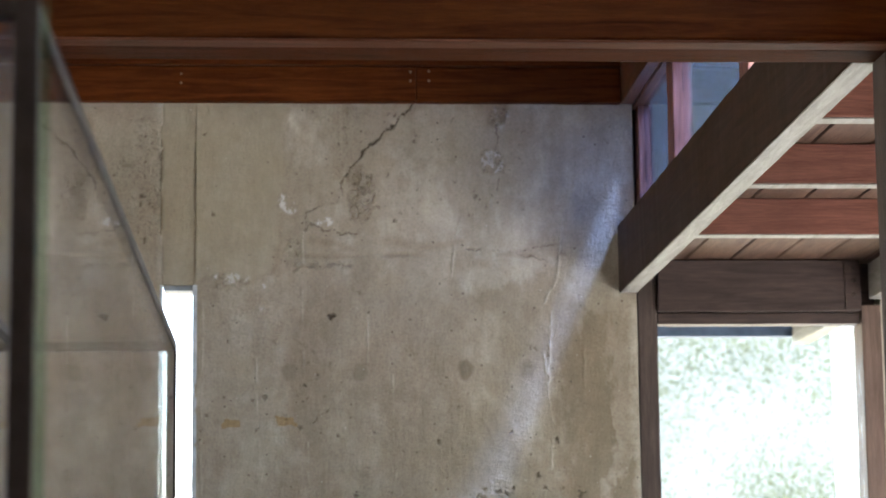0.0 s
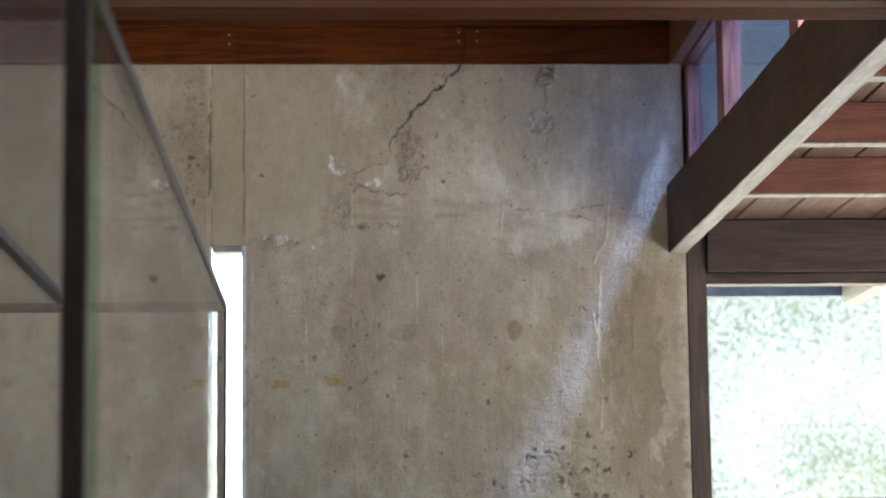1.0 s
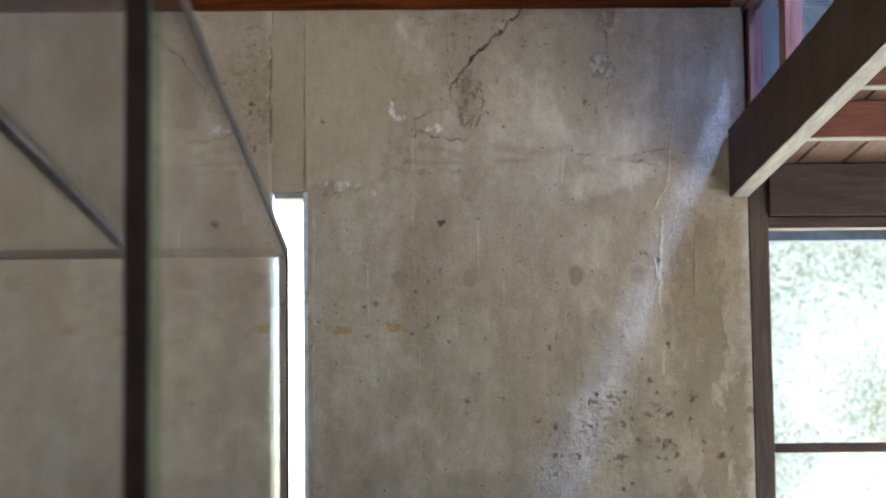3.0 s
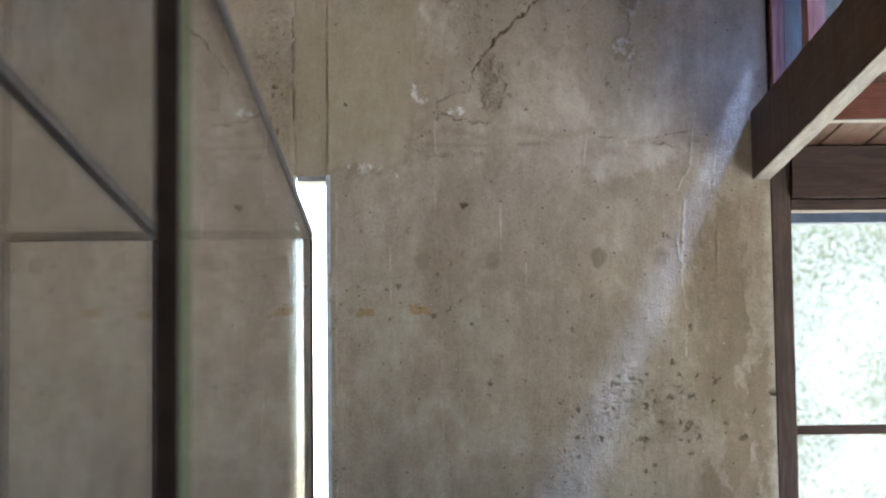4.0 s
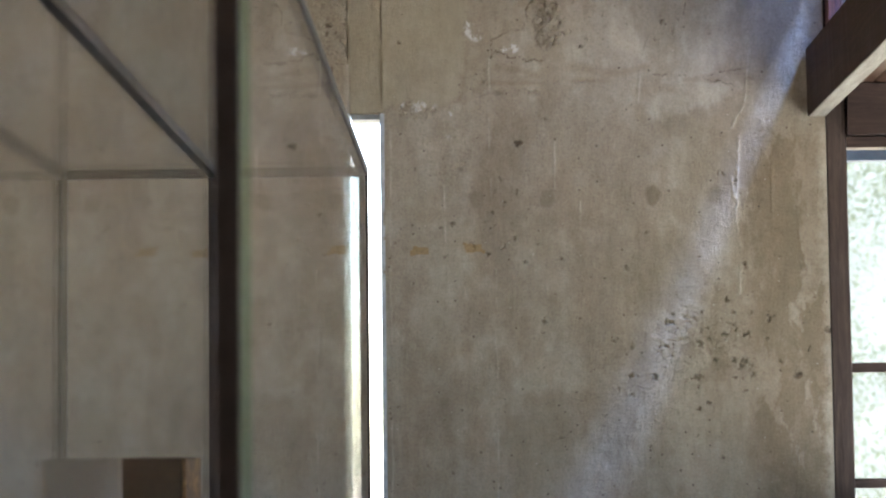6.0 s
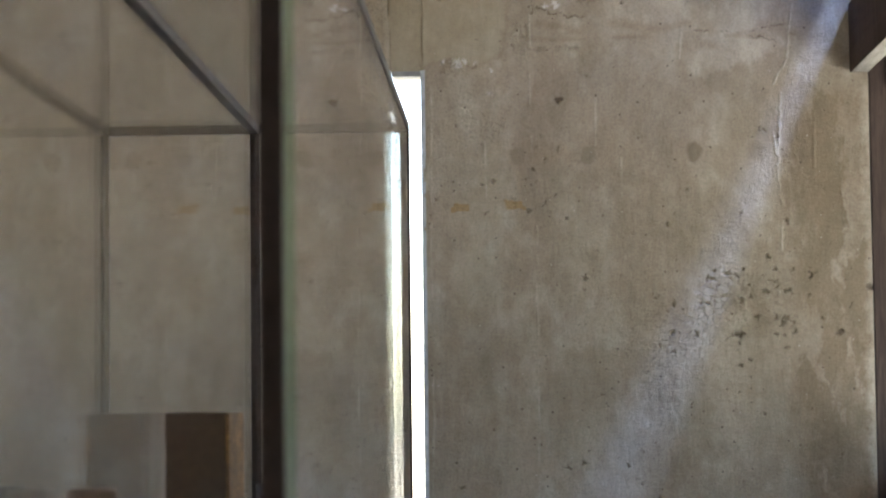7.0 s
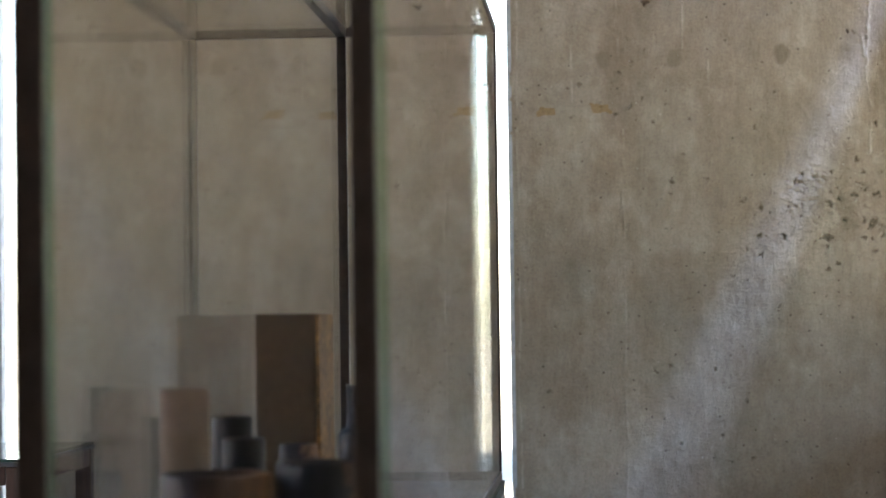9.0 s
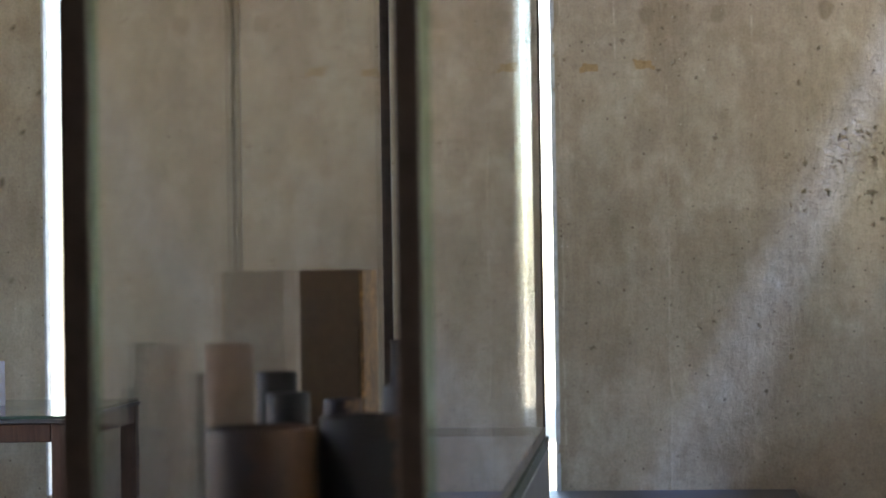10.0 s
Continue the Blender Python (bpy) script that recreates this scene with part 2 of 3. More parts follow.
CARD = plain_material("brown_fired_clay", (0.058, 0.037, 0.019), 0.95, vary=0.15, scale=80)
OCHRE = plain_material("ochre_clay", (0.19, 0.10, 0.03), 0.8, vary=0.7, scale=120)
LEAF = leaf_material()
GROUND = plain_material("garden_soil", (0.28, 0.24, 0.17), 0.9, vary=0.3, scale=3)


# ---- building helpers ----
def mesh_of(bm, name, material):
    me = bpy.data.meshes.new(name)
    bm.to_mesh(me)
    bm.free()
    for m in material if isinstance(material, (list, tuple)) else [material]:
        me.materials.append(m)
    return me


def part(name, bm, material, parent=None, label="", smooth=False):
    ob = new(name, mesh_of(bm, name, material))
    if smooth:
        ob.data.polygons.foreach_set("use_smooth", [True] * len(ob.data.polygons))
    if parent:
        ob.parent = parent
    return tagged(ob, label)


def thing(name, label, category, group="", kind="", at=(0, 0, 0)):
    ob = new(name)
    ob.location = at
    return tagged(ob, label, category, group, kind)


def box(x0, x1, y0, y1, z0, z1, bevel=0.003, segments=2):
    bm = bmesh.new()
    bmesh.ops.create_cube(bm, size=1)
    for v in bm.verts:
        v.co = Vector(((x0, x1)[v.co.x > 0], (y0, y1)[v.co.y > 0], (z0, z1)[v.co.z > 0]))
    if bevel:
        bmesh.ops.bevel(bm, geom=bm.edges[:], offset=bevel, segments=segments, affect="EDGES", profile=0.5)
    return bm


def worn_box(x0, x1, y0, y1, z0, z1, bevel=0.005, axis=0, cuts=24, amount=0.0015, seed=0):
    """A board with slightly uneven edges along its length."""
    bm = box(x0, x1, y0, y1, z0, z1, bevel, 2)
    long = [e for e in bm.edges if abs((e.verts[0].co - e.verts[1].co)[axis]) > 0.5 * ((x1 - x0), (y1 - y0), (z1 - z0))[axis]]
    bmesh.ops.subdivide_edges(bm, edges=long, cuts=cuts, use_grid_fill=True)
    for v in bm.verts:
        p = v.co * 9 + Vector((seed * 3.1, seed * 1.7, 0))
        v.co += amount * noise.noise_vector(p) + amount * 0.7 * noise.noise_vector(p * 4)
    return bm


def revolve(profile, sides=40):
    """A turned body from (radius, height) pairs."""
    bm = bmesh.new()
    rings = [[bm.verts.new((r * math.cos(a), r * math.sin(a), z)) for a in
              [2 * math.pi * i / sides for i in range(sides)]] for r, z in profile]
    for a, b in zip(rings, rings[1:]):
        for i in range(sides):
            j = (i + 1) % sides
            bm.faces.new((a[i], a[j], b[j], b[i]))
    bm.faces.new(rings[0][::-1])
    bm.faces.new(rings[-1])
    return bm


# ---- concrete wall ----
def fbm(xs, zs, scale, seed, octaves=5, rough=0.55, stretch=(1, 1)):
    """Layered value noise over the wall's plane, about 0 to 1."""
    rng = np.random.RandomState(seed)
    out, amp, total = np.zeros_like(xs), 1.0, 0.0
    for _ in range(octaves):
        g = rng.rand(64, 64)
        u, v = xs * scale * stretch[0] + 31.3, zs * scale * stretch[1] + 17.7
        i, j = np.floor(u).astype(int), np.floor(v).astype(int)
        fu, fv = u - i, v - j
        fu, fv = fu * fu * (3 - 2 * fu), fv * fv * (3 - 2 * fv)
        i0, i1, j0, j1 = i % 64, (i + 1) % 64, j % 64, (j + 1) % 64
        out += amp * ((g[i0, j0] * (1 - fu) + g[i1, j0] * fu) * (1 - fv) + (g[i0, j1] * (1 - fu) + g[i1, j1] * fu) * fv)
        total += amp
        amp *= rough
        scale *= 2
    return out / total


def step(a, b, v):
    k = np.clip((v - a) / (b - a), 0, 1)
    return k * k * (3 - 2 * k)


def along(xs, zs, line):
    """Distance from a polyline on the wall."""
    best = np.full_like(xs, 9.0)
    for (ax, az), (bx, bz) in zip(line, line[1:]):
        dx, dz = bx - ax, bz - az
        k = np.clip(((xs - ax) * dx + (zs - az) * dz) / (dx * dx + dz * dz), 0, 1)
        best = np.minimum(best, np.hypot(xs - ax - k * dx, zs - az - k * dz))
    return best


def concrete_panel(name, x0, x1, z0, z1, parent, stepsize, decorate, thick=0.055, face=0.0, label=""):
    nx, nz = int((x1 - x0) / stepsize) + 2, int((z1 - z0) / stepsize) + 2
    gx, gz = np.meshgrid(np.linspace(x0, x1, nx), np.linspace(z0, z1, nz))
    depth, tone, mark = decorate(gx, gz, x0, x1)
    front = np.stack([gx, face + depth, gz], -1).reshape(-1, 3)
    ids = np.arange(nx * nz).reshape(nz, nx)
    quads = np.stack([ids[:-1, :-1], ids[:-1, 1:], ids[1:, 1:], ids[1:, :-1]], -1).reshape(-1, 4)
    border = np.concatenate([ids[0, :], ids[1:, -1], ids[-1, -2::-1], ids[-2:0:-1, 0]])
    nb, base = len(border), nx * nz
    back = front[border].copy()
    back[:, 1] = face + thick
    sides = np.stack([np.roll(border, -1), border, base + np.arange(nb), base + np.roll(np.arange(nb), -1)], -1)
    me = bpy.data.meshes.new(name)
    faces = [tuple(q) for q in quads.tolist()] + [tuple(q) for q in sides.tolist()] + [tuple(range(base, base + nb))]
    me.from_pydata(np.concatenate([front, back]).tolist(), [], faces)
    for key, masks in (("tone", tone), ("mark", mark)):
        layer = me.attributes.new(key, "FLOAT_COLOR", "POINT")
        data = np.zeros((base + nb, 4), np.float32)
        for i, m in enumerate(masks):
            flat = np.clip(m, 0, 1).reshape(-1)
            data[:base, i] = flat
            data[base:, i] = flat[border]
        if len(masks) < 4:
            data[:, 3] = 1
        layer.data.foreach_set("color", data.reshape(-1))
    me.materials.append(CONCRETE)
    me.polygons.foreach_set("use_smooth", [True] * len(quads) + [False] * (len(faces) - len(quads)))
    ob = new(name, me)
    ob.parent = parent
    return tagged(ob, label)


def relief(x, z, seed):
    """The cast face: low swells, board lines and grain; y grows into the wall."""
    d = 0.006 * (fbm(x, z, 3, seed) - 0.5) + 0.0030 * (fbm(x, z, 22, seed + 1) - 0.5)
    d += 0.0012 * (fbm(x, z, 90, seed + 2, 3) - 0.5)
    return d


def pits(x, z, seed, count, box_, size):
    """Air holes: small ragged hollows scattered over part of the face."""
    rng = np.random.RandomState(seed)
    wx, wz = x + 0.020 * (fbm(x, z, 85, seed + 500, 3) - 0.5), z + 0.020 * (fbm(x, z, 85, seed + 501, 3) - 0.5)
    d = np.zeros_like(x)
    for _ in range(count):
        cx, cz = rng.uniform(box_[0], box_[1]), rng.uniform(box_[2], box_[3])
        r = size * rng.uniform(0.3, 1.0) ** 2 + 0.0015
        a = rng.uniform(0, 3.14)
        near = (np.abs(x - cx) < 3 * r + 0.01) & (np.abs(z - cz) < 3 * r + 0.01)
        u, v = wx[near] - cx, wz[near] - cz
        p, q = u * np.cos(a) + v * np.sin(a), (v * np.cos(a) - u * np.sin(a)) * rng.uniform(1.0, 2.2)
        d[near] = np.maximum(d[near], np.clip(1.2 - (p * p + q * q) / (r * r), 0, 1))
    return d


def rough_spot(x, z, cx, cz, rx, rz, seed):
    n = fbm(x, z, 16, seed)
    q = np.hypot((x - cx) / rx, (z - cz) / rz) + 1.1 * (n - 0.5)
    return step(1.0, 0.7, q)


def stony(x, z, seed):
    """Broken, pebbly relief of spalled concrete, 0 to 1."""
    return 0.5 * np.abs(2 * fbm(x, z, 34, seed, 3) - 1) + 0.9 * fbm(x, z, 62, seed + 1, 3, 0.75)


def main_panel(x, z, x0, x1):
    w1, w2 = fbm(x, z, 9, 11) - 0.5, fbm(x, z, 9, 12) - 0.5
    ux, uz = x + 0.05 * w1, z + 0.05 * w2
    j1, j2 = 0.022 * (fbm(x, z, 42, 21, 4, 0.7) - 0.5), 0.022 * (fbm(x, z, 42, 22, 4, 0.7) - 0.5)
    d = relief(x, z, 1)
    fine = fbm(x, z, 60, 5, 4)
    # trowelled repair under the beam
    edge = np.interp(z, (2.15, 2.20, 2.28, 2.42, 2.52, 2.58, 2.65), (0.19, 0.219, 0.227, 0.232, 0.234, 0.245, 0.25))
    low = np.interp(x, (0.0, 0.065, 0.105, 0.144, 0.183, 0.22), (2.150, 2.176, 2.160, 2.151, 2.167, 2.20))
    patch = step(0.012, -0.012, x - edge + 1.6 * j1 + 0.05 * w1) * step(-0.008, 0.008, z - low + 1.6 * j2)
    d = d * (1 - 0.6 * patch) - 0.0018 * patch
    rim = step(0.012, 0.0, np.abs(x - edge + 1.2 * j1)) * (z > 2.17) + step(0.010, 0.0, np.abs(z - low + 1.2 * j2)) * (x < 0.22)
    # crack from the beam down through the spalled spot
    c1 = along(x + j1, z + j2, [(0.597, 2.65), (0.552, 2.601), (0.52, 2.572), (0.472, 2.536), (0.451, 2.502), (0.419, 2.467)])
    wide = 0.0015 + 0.0026 * step(2.46, 2.50, z) * step(2.60, 2.52, z) + 0.0008 * step(2.55, 2.62, z)
    crack = step(1.0, 0.5, c1 / (wide * (0.6 + 0.9 * fbm(x, z, 50, 28, 2))))
    c2 = along(x + 1.4 * j2, z + 1.4 * j1, [(0.419, 2.467), (0.403, 2.439), (0.399, 2.407), (0.379, 2.375), (0.335, 2.363), (0.303, 2.343), (0.297, 2.29),
                                            (0.315, 2.311), (0.342, 2.298), (0.39, 2.285), (0.453, 2.282)])
    crack2 = step(0.0026, 0.0008, c2) * step(0.36, 0.52, fbm(x, z, 24, 25))
    c3 = along(x + j2, z + j1, [(0.73, 2.243), (0.80, 2.238), (0.867, 2.231), (0.891, 2.227), (0.962, 2.209)])
    c3 = np.minimum(c3, along(x + j2, z + j1, [(0.867, 2.231), (0.931, 2.251), (1.019, 2.255)]))
    c3 = np.minimum(c3, along(x + j1, z + j2, [(0.829, 2.63), (0.822, 2.56), (0.828, 2.50), (0.826, 2.405)]))
    crack3 = step(0.0024, 0.0008, c3) * step(0.35, 0.5, fbm(x, z, 20, 29))
    d += 0.009 * crack + 0.004 * crack2 + 0.003 * crack3
    # spalled, stony spots
    rough = np.maximum.reduce([rough_spot(x, z, 0.455, 2.395, 0.055, 0.075, 31), 0.4 * rough_spot(x, z, 0.40, 2.55, 0.03, 0.11, 32),
                               rough_spot(x, z, 0.822, 2.60, 0.035, 0.05, 33), rough_spot(x, z, 0.808, 2.49, 0.045, 0.045, 34),
                               0.6 * rough_spot(x, z, 0.36, 2.197, 0.07, 0.014, 40), 0.7 * rough_spot(x, z, 0.265, 2.24, 0.025, 0.06, 47),
                               0.6 * rough_spot(x, z, 0.10, 2.15, 0.07, 0.03, 35), 0.2 * rough_spot(x, z, 0.58, 2.46, 0.08, 0.10, 36),
                               0.5 * rough_spot(x, z, 0.38, 2.62, 0.10, 0.03, 48), 0.28 * rough_spot(x, z, 0.86, 1.52, 0.16, 0.10, 37),
                               0.12 * rough_spot(x, z, 0.60, 1.45, 0.25, 0.1, 38), 0.35 * rough_spot(x, z, 0.15, 2.03, 0.10, 0.09, 49)])
    rocks = stony(x, z, 39)
    d += rough * (0.018 * (rocks - 0.55) + 0.002)
    # holes
    hole = pits(x, z, 41, 3, (0.362, 0.374, 2.058, 2.064), 0.013)
    small = np.maximum.reduce([pits(x, z, 42, 150, (0.0, 1.2, 1.3, 2.6), 0.0022), pits(x, z, 43, 26, (0.74, 1.08, 1.36, 1.60), 0.006),
                               pits(x, z, 44, 50, (0.35, 1.0, 1.2, 1.75), 0.0045), pits(x, z, 45, 60, (0.4, 0.9, 2.3, 2.62), 0.004),
                               pits(x, z, 46, 50, (0.0, 1.2, 0.3, 1.3), 0.005), pits(x, z, 47, 25, (0.05, 0.4, 1.7, 2.0), 0.005),
                               pits(x, z, 48, 3, (0.755, 0.765, 1.56, 1.57), 0.010), pits(x, z, 49, 3, (0.425, 0.44, 1.565, 1.595), 0.011),
                               pits(x, z, 50, 5, (0.89, 0.92, 1.955, 1.985), 0.005)])
    # deep ragged hollows low on the panel
    for i, (cx, cz, r) in enumerate(((0.770, 1.567, 0.010), (0.847, 1.505, 0.017), (0.830, 1.575, 0.016), (0.926, 1.537, 0.014), (0.973, 1.530, 0.012),
                                     (0.957, 1.459, 0.018), (0.985, 1.447, 0.013), (0.840, 1.420, 0.016), (1.114, 1.427, 0.013), (0.918, 1.630, 0.008),
                                     (1.194, 1.540, 0.010), (0.895, 1.465, 0.008), (0.752, 1.500, 0.010), (0.725, 1.420, 0.009))):
        q = np.hypot((x - cx + 1.6 * j1) / (1.1 * r), (z - cz + 1.6 * j2) / (0.7 * r)) + 1.8 * (fbm(x, z, 70, 300 + i, 3) - 0.5)
        small = np.maximum(small, step(0.85, 0.35, q))
    d += 0.008 * hole + 0.0065 * small
    # board joints and drips
    ridge = np.zeros_like(x)
    for cx, a, b in ((0.292, 1.9, 2.29), (0.303, 0.6, 1.72), (0.465, 1.93, 2.25), (0.395, 2.3, 2.645), (0.535, 1.62, 1.90), (0.165, 1.7, 1.95), (0.02, 0.7, 2.1)):
        ridge = np.maximum(ridge, step(0.0035, 0.0008, np.abs(x - cx - 0.02 * (fbm(x * 0, z, 6, 51 + int(cx * 90)) - 0.5))) * (z > a) * (z < b)
                           * step(0.38, 0.55, fbm(x, z, 14, 52)))
    drip = along(x + 0.5 * j1, z, [(1.009, 2.372), (0.991, 2.243), (0.981, 2.155), (0.944, 2.091)])
    for line in ([(0.726, 2.349), (0.705, 2.276), (0.695, 2.164)], [(0.967, 2.069), (0.957, 1.95), (0.954, 1.847), (0.964, 1.752), (0.958, 1.642)],
                 [(1.054, 2.06), (1.05, 1.862)], [(0.941, 1.966), (0.95, 1.90)], [(0.807, 2.421), (0.797, 2.332)], [(1.05, 2.52), (1.03, 2.40)]):
        drip = np.minimum(drip, along(x + 0.5 * j1, z, line))
    drips = step(0.0042, 0.0012, drip) * step(0.28, 0.42, fbm(x, z, 12, 53))
    d -= 0.0018 * ridge + 0.0022 * drips
    seam = step(0.012, 0.0, np.abs(z - 2.225 + 0.03 * w1)) * step(0.42, 0.6, fbm(x, z, 10, 55)) * (x > 0.28)
    d += 0.002 * seam
    # colour masks
    lx = x + 0.20 * (fbm(x, z, 6, 93, 5, 0.65) - 0.5)
    lz = z + 0.20 * (fbm(x, z, 6, 94, 5, 0.65) - 0.5)
    light = np.zeros_like(x)
    for cx, cz, rx, rz, k in ((0.85, 2.195, 0.15, 0.05, 0.9), (0.84, 2.30, 0.13, 0.06, 0.8), (0.90, 2.50, 0.08, 0.13, 0.5), (0.31, 2.56, 0.06, 0.10, 0.5),
                              (0.62, 2.54, 0.12, 0.12, 0.5), (0.42, 2.245, 0.08, 0.02, 0.4), (0.99, 1.80, 0.05, 0.18, 0.6), (1.11, 1.64, 0.04, 0.10, 0.5),
                              # broad entries above z 2.4: whitish concrete, lightened further for missing light
                              (0.86, 2.46, 0.30, 0.24, 0.85), (0.78, 2.54, 0.26, 0.14, 0.5), (1.013, 1.65, 0.04, 0.07, 0.6), (1.13, 1.59, 0.03, 0.05, 0.6), (0.62, 2.60, 0.14, 0.08, 0.35), (0.15, 1.70, 0.10, 0.10, 0.25), (0.70, 1.25, 0.20, 0.20, 0.2)):
        light += k * step(1.15, 0.55, np.hypot((lx - cx) / rx, (lz - cz) / rz))
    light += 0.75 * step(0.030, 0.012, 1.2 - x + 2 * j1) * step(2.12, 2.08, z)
    light += 0.45 * step(0.48, 0.66, fbm(x, z, 4.5, 65, 6, 0.62, (1.3, 0.8))) + 0.14 * step(0.5, 0.62, fbm(x, z, 15, 90, 5, 0.7, (1.2, 0.9)))
    light = np.maximum(light, 0.95 * np.maximum(0.9 * ridge, drips))
    stain = fbm(ux, uz, 5, 71, 7, 0.66, (1.7, 0.6))
    brown = 1.1 * step(0.38, 0.48, stain) * (0.7 + 0.3 * step(0.35, 0.6, fbm(x, z, 22, 96, 5, 0.65))) * step(0.95, 1.03, ux + 0.06 * (fbm(x, z, 10, 95) - 0.5)) * step(1.2, 1.165, x + 2 * j1) * step(2.10, 2.04, z + 0.4 * w2)
    brown += 0.42 * step(0.47, 0.64, fbm(x, z, 4, 72, 6, 0.62, (1.5, 0.8))) + 0.15 * step(0.50, 0.64, fbm(x, z, 14, 91, 5, 0.7, (1.2, 0.9)))
    brown = np.maximum(brown, 0.5 * step(0.022, 0.0, np.abs(uz - 2.255)) * (x > 0.30) * (x < 0.75))
    brown = np.maximum(brown, 0.55 * np.clip(rim, 0, 1))
    brown = np.maximum(brown, 0.5 * step(0.03, 0.0, x) * step(0.35, 0.6, fbm(x, z, 12, 92)) * (z < 2.1))
    brown = np.maximum(brown, 0.5 * seam)
    ties = np.zeros_like(x)
    for cx, cz, k in ((0.255, 1.908, 0.6), (0.442, 1.907, 0.75), (0.729, 1.911, 0.85), (0.897, 1.910, 0.6)):
        q = np.hypot(x - cx, (z - cz) * 0.85) + 0.012 * (fine - 0.5) + 0.12 * j1
        brown = np.maximum(brown, k * step(0.028, 0.014, q))
        ties = np.maximum(ties, k * step(0.027, 0.016, q))
    white = np.maximum.reduce([rough_spot(x, z, 0.252, 2.368, 0.028, 0.032, 81), rough_spot(x, z, 0.345, 2.316, 0.036, 0.018, 82),
                               rough_spot(x, z, 0.182, 2.113, 0.014, 0.035, 83), 0.7 * rough_spot(x, z, 0.09, 2.162, 0.05, 0.018, 84),
                               0.7 * rough_spot(x, z, 0.815, 2.485, 0.035, 0.035, 87), 0.5 * rough_spot(x, z, 0.83, 2.61, 0.03, 0.04, 88)])
    white = 0.75 * white * step(0.49, 0.62, fbm(x, z, 52, 85, 5, 0.7, (1.3, 0.8)))
    orange = np.zeros_like(x)
    for cx, cz in ((0.102, 1.769), (0.246, 1.774)):
        q = np.maximum(np.abs(x - cx) / 0.024, np.abs(z - cz) / 0.012) + 1.1 * (fbm(x, z, 50, 86, 3) - 0.5)
        orange = np.maximum(orange, step(1.05, 0.85, q))
    dark = np.maximum.reduce([0.9 * crack, 0.75 * crack2, 0.55 * crack3, 0.85 * step(0.2, 0.6, hole), 0.50 * step(0.3, 0.8, small), 0.20 * ties,
                              0.32 * rough * step(0.70, 0.84, rocks)])
    light = np.clip(light, 0, 1) * (1 - patch) * (1 - 0.5 * rough)
    return d, (patch, light, np.clip(brown, 0, 1) * (1 - 0.75 * patch)), (white, 0.65 * orange, dark, rough)


def side_panel(x, z, x0, x1):
    d = relief(x, z, 101)
    honey = np.maximum(rough_spot(x, z, x1 - 0.05, 2.44, 0.085, 0.2, 131), 0.6 * rough_spot(x, z, x1 - 0.3, 1.2, 0.2, 0.2, 132))
    rocks = stony(x, z, 133)
    d += honey * (0.009 * (rocks - 0.45) + 0.003)
    small = np.maximum(pits(x, z, 142, 120, (x0, x1, 0.6, 2.2), 0.005), pits(x, z, 143, 30, (x1 - 0.14, x1, 2.25, 2.6), 0.009))
    d += 0.006 * small
    light = 0.3 * step(0.52, 0.68, fbm(x, z, 5, 165, 5, 0.6, (1.4, 0.8))) + 0.6 * step(0.02, 0.005, x1 - x) * (z > 2.1)
    brown = 0.35 * step(0.48, 0.66, fbm(x, z, 4, 172, 5, 0.6, (1.5, 0.8)))
    for k in range(4):
        q = np.hypot(x - x1 + 0.26 + 0.22 * k, (z - 1.908) * 0.85)
        brown = np.maximum(brown, 0.7 * step(0.028, 0.018, q))
    dark = np.maximum(0.8 * step(0.15, 0.6, small), 0.3 * honey * step(0.64, 0.82, rocks))
    zero = np.zeros_like(x)
    return d, (zero, light, brown), (zero, zero, dark, honey)


def infill(x, z, x0, x1):
    d = 0.4 * relief(x, z, 201)
    zero = np.zeros_like(x)
    dark = 0.55 * np.maximum(step(0.009, 0.006, x - x0), step(0.010, 0.0065, x1 - x)) * step(0.3, 0.6, fbm(x, z, 20, 204))
    return d, (zero + 0.9, zero, 0.30 + 0.3 * step(0.4, 0.6, fbm(x, z, 6, 203))), (zero, zero, dark, zero)


Z_TOP, SLIT_TOP, SLIT_LOW = 2.74, 2.144, 0.632
wall_north = thing("wall_north", "stained board-cast concrete wall panels with narrow glazed slits", "wall", kind="structure")
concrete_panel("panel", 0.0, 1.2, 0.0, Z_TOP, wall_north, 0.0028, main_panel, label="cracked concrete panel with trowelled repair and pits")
concrete_panel("panel", -1.311, -0.090, 0.0, Z_TOP, wall_north, 0.006, side_panel, label="stained concrete panel with stony honeycombed edge")
concrete_panel("panel", -2.62, -1.396, 0.0, Z_TOP, wall_north, 0.012, side_panel)
for sx0, sx1 in ((-0.089, -0.001), (-1.395, -1.312)):
    concrete_panel("infill", sx0 - 0.006, sx1 + 0.006, SLIT_TOP, Z_TOP, wall_north, 0.004, infill, 0.05, 0.0015, "smooth mortar infill above slit")
    part("sill", box(sx0 - 0.004, sx1 + 0.004, 0.004, 0.05, 0.0, SLIT_LOW, 0.002), PLASTER, wall_north)


def slit_window(x0, x1):
    w = thing("window_1", "tall narrow glazed slit between concrete panels", "window", "slit windows", "structure")
    for a, b in ((x0 - 0.006, x0 + 0.0005), (x1 - 0.006, x1 + 0.006)):
        part("stop", box(a, b, -0.0015, 0.034, SLIT_LOW, SLIT_TOP, 0.001), STOP_PAINT, w)
    part("head", box(x0 + 0.003, x1 - 0.006, 0.012, 0.10, SLIT_TOP - 0.014, SLIT_TOP, 0.001), GREY_PAINT, w)
    pane = part("pane", box(x0 + 0.003, x1 - 0.006, 0.020, 0.024, SLIT_LOW, SLIT_TOP - 0.014, 0), WINDOW_GLASS, w)
    pane.visible_shadow = False
    return w


slit_window(-0.089, -0.001)
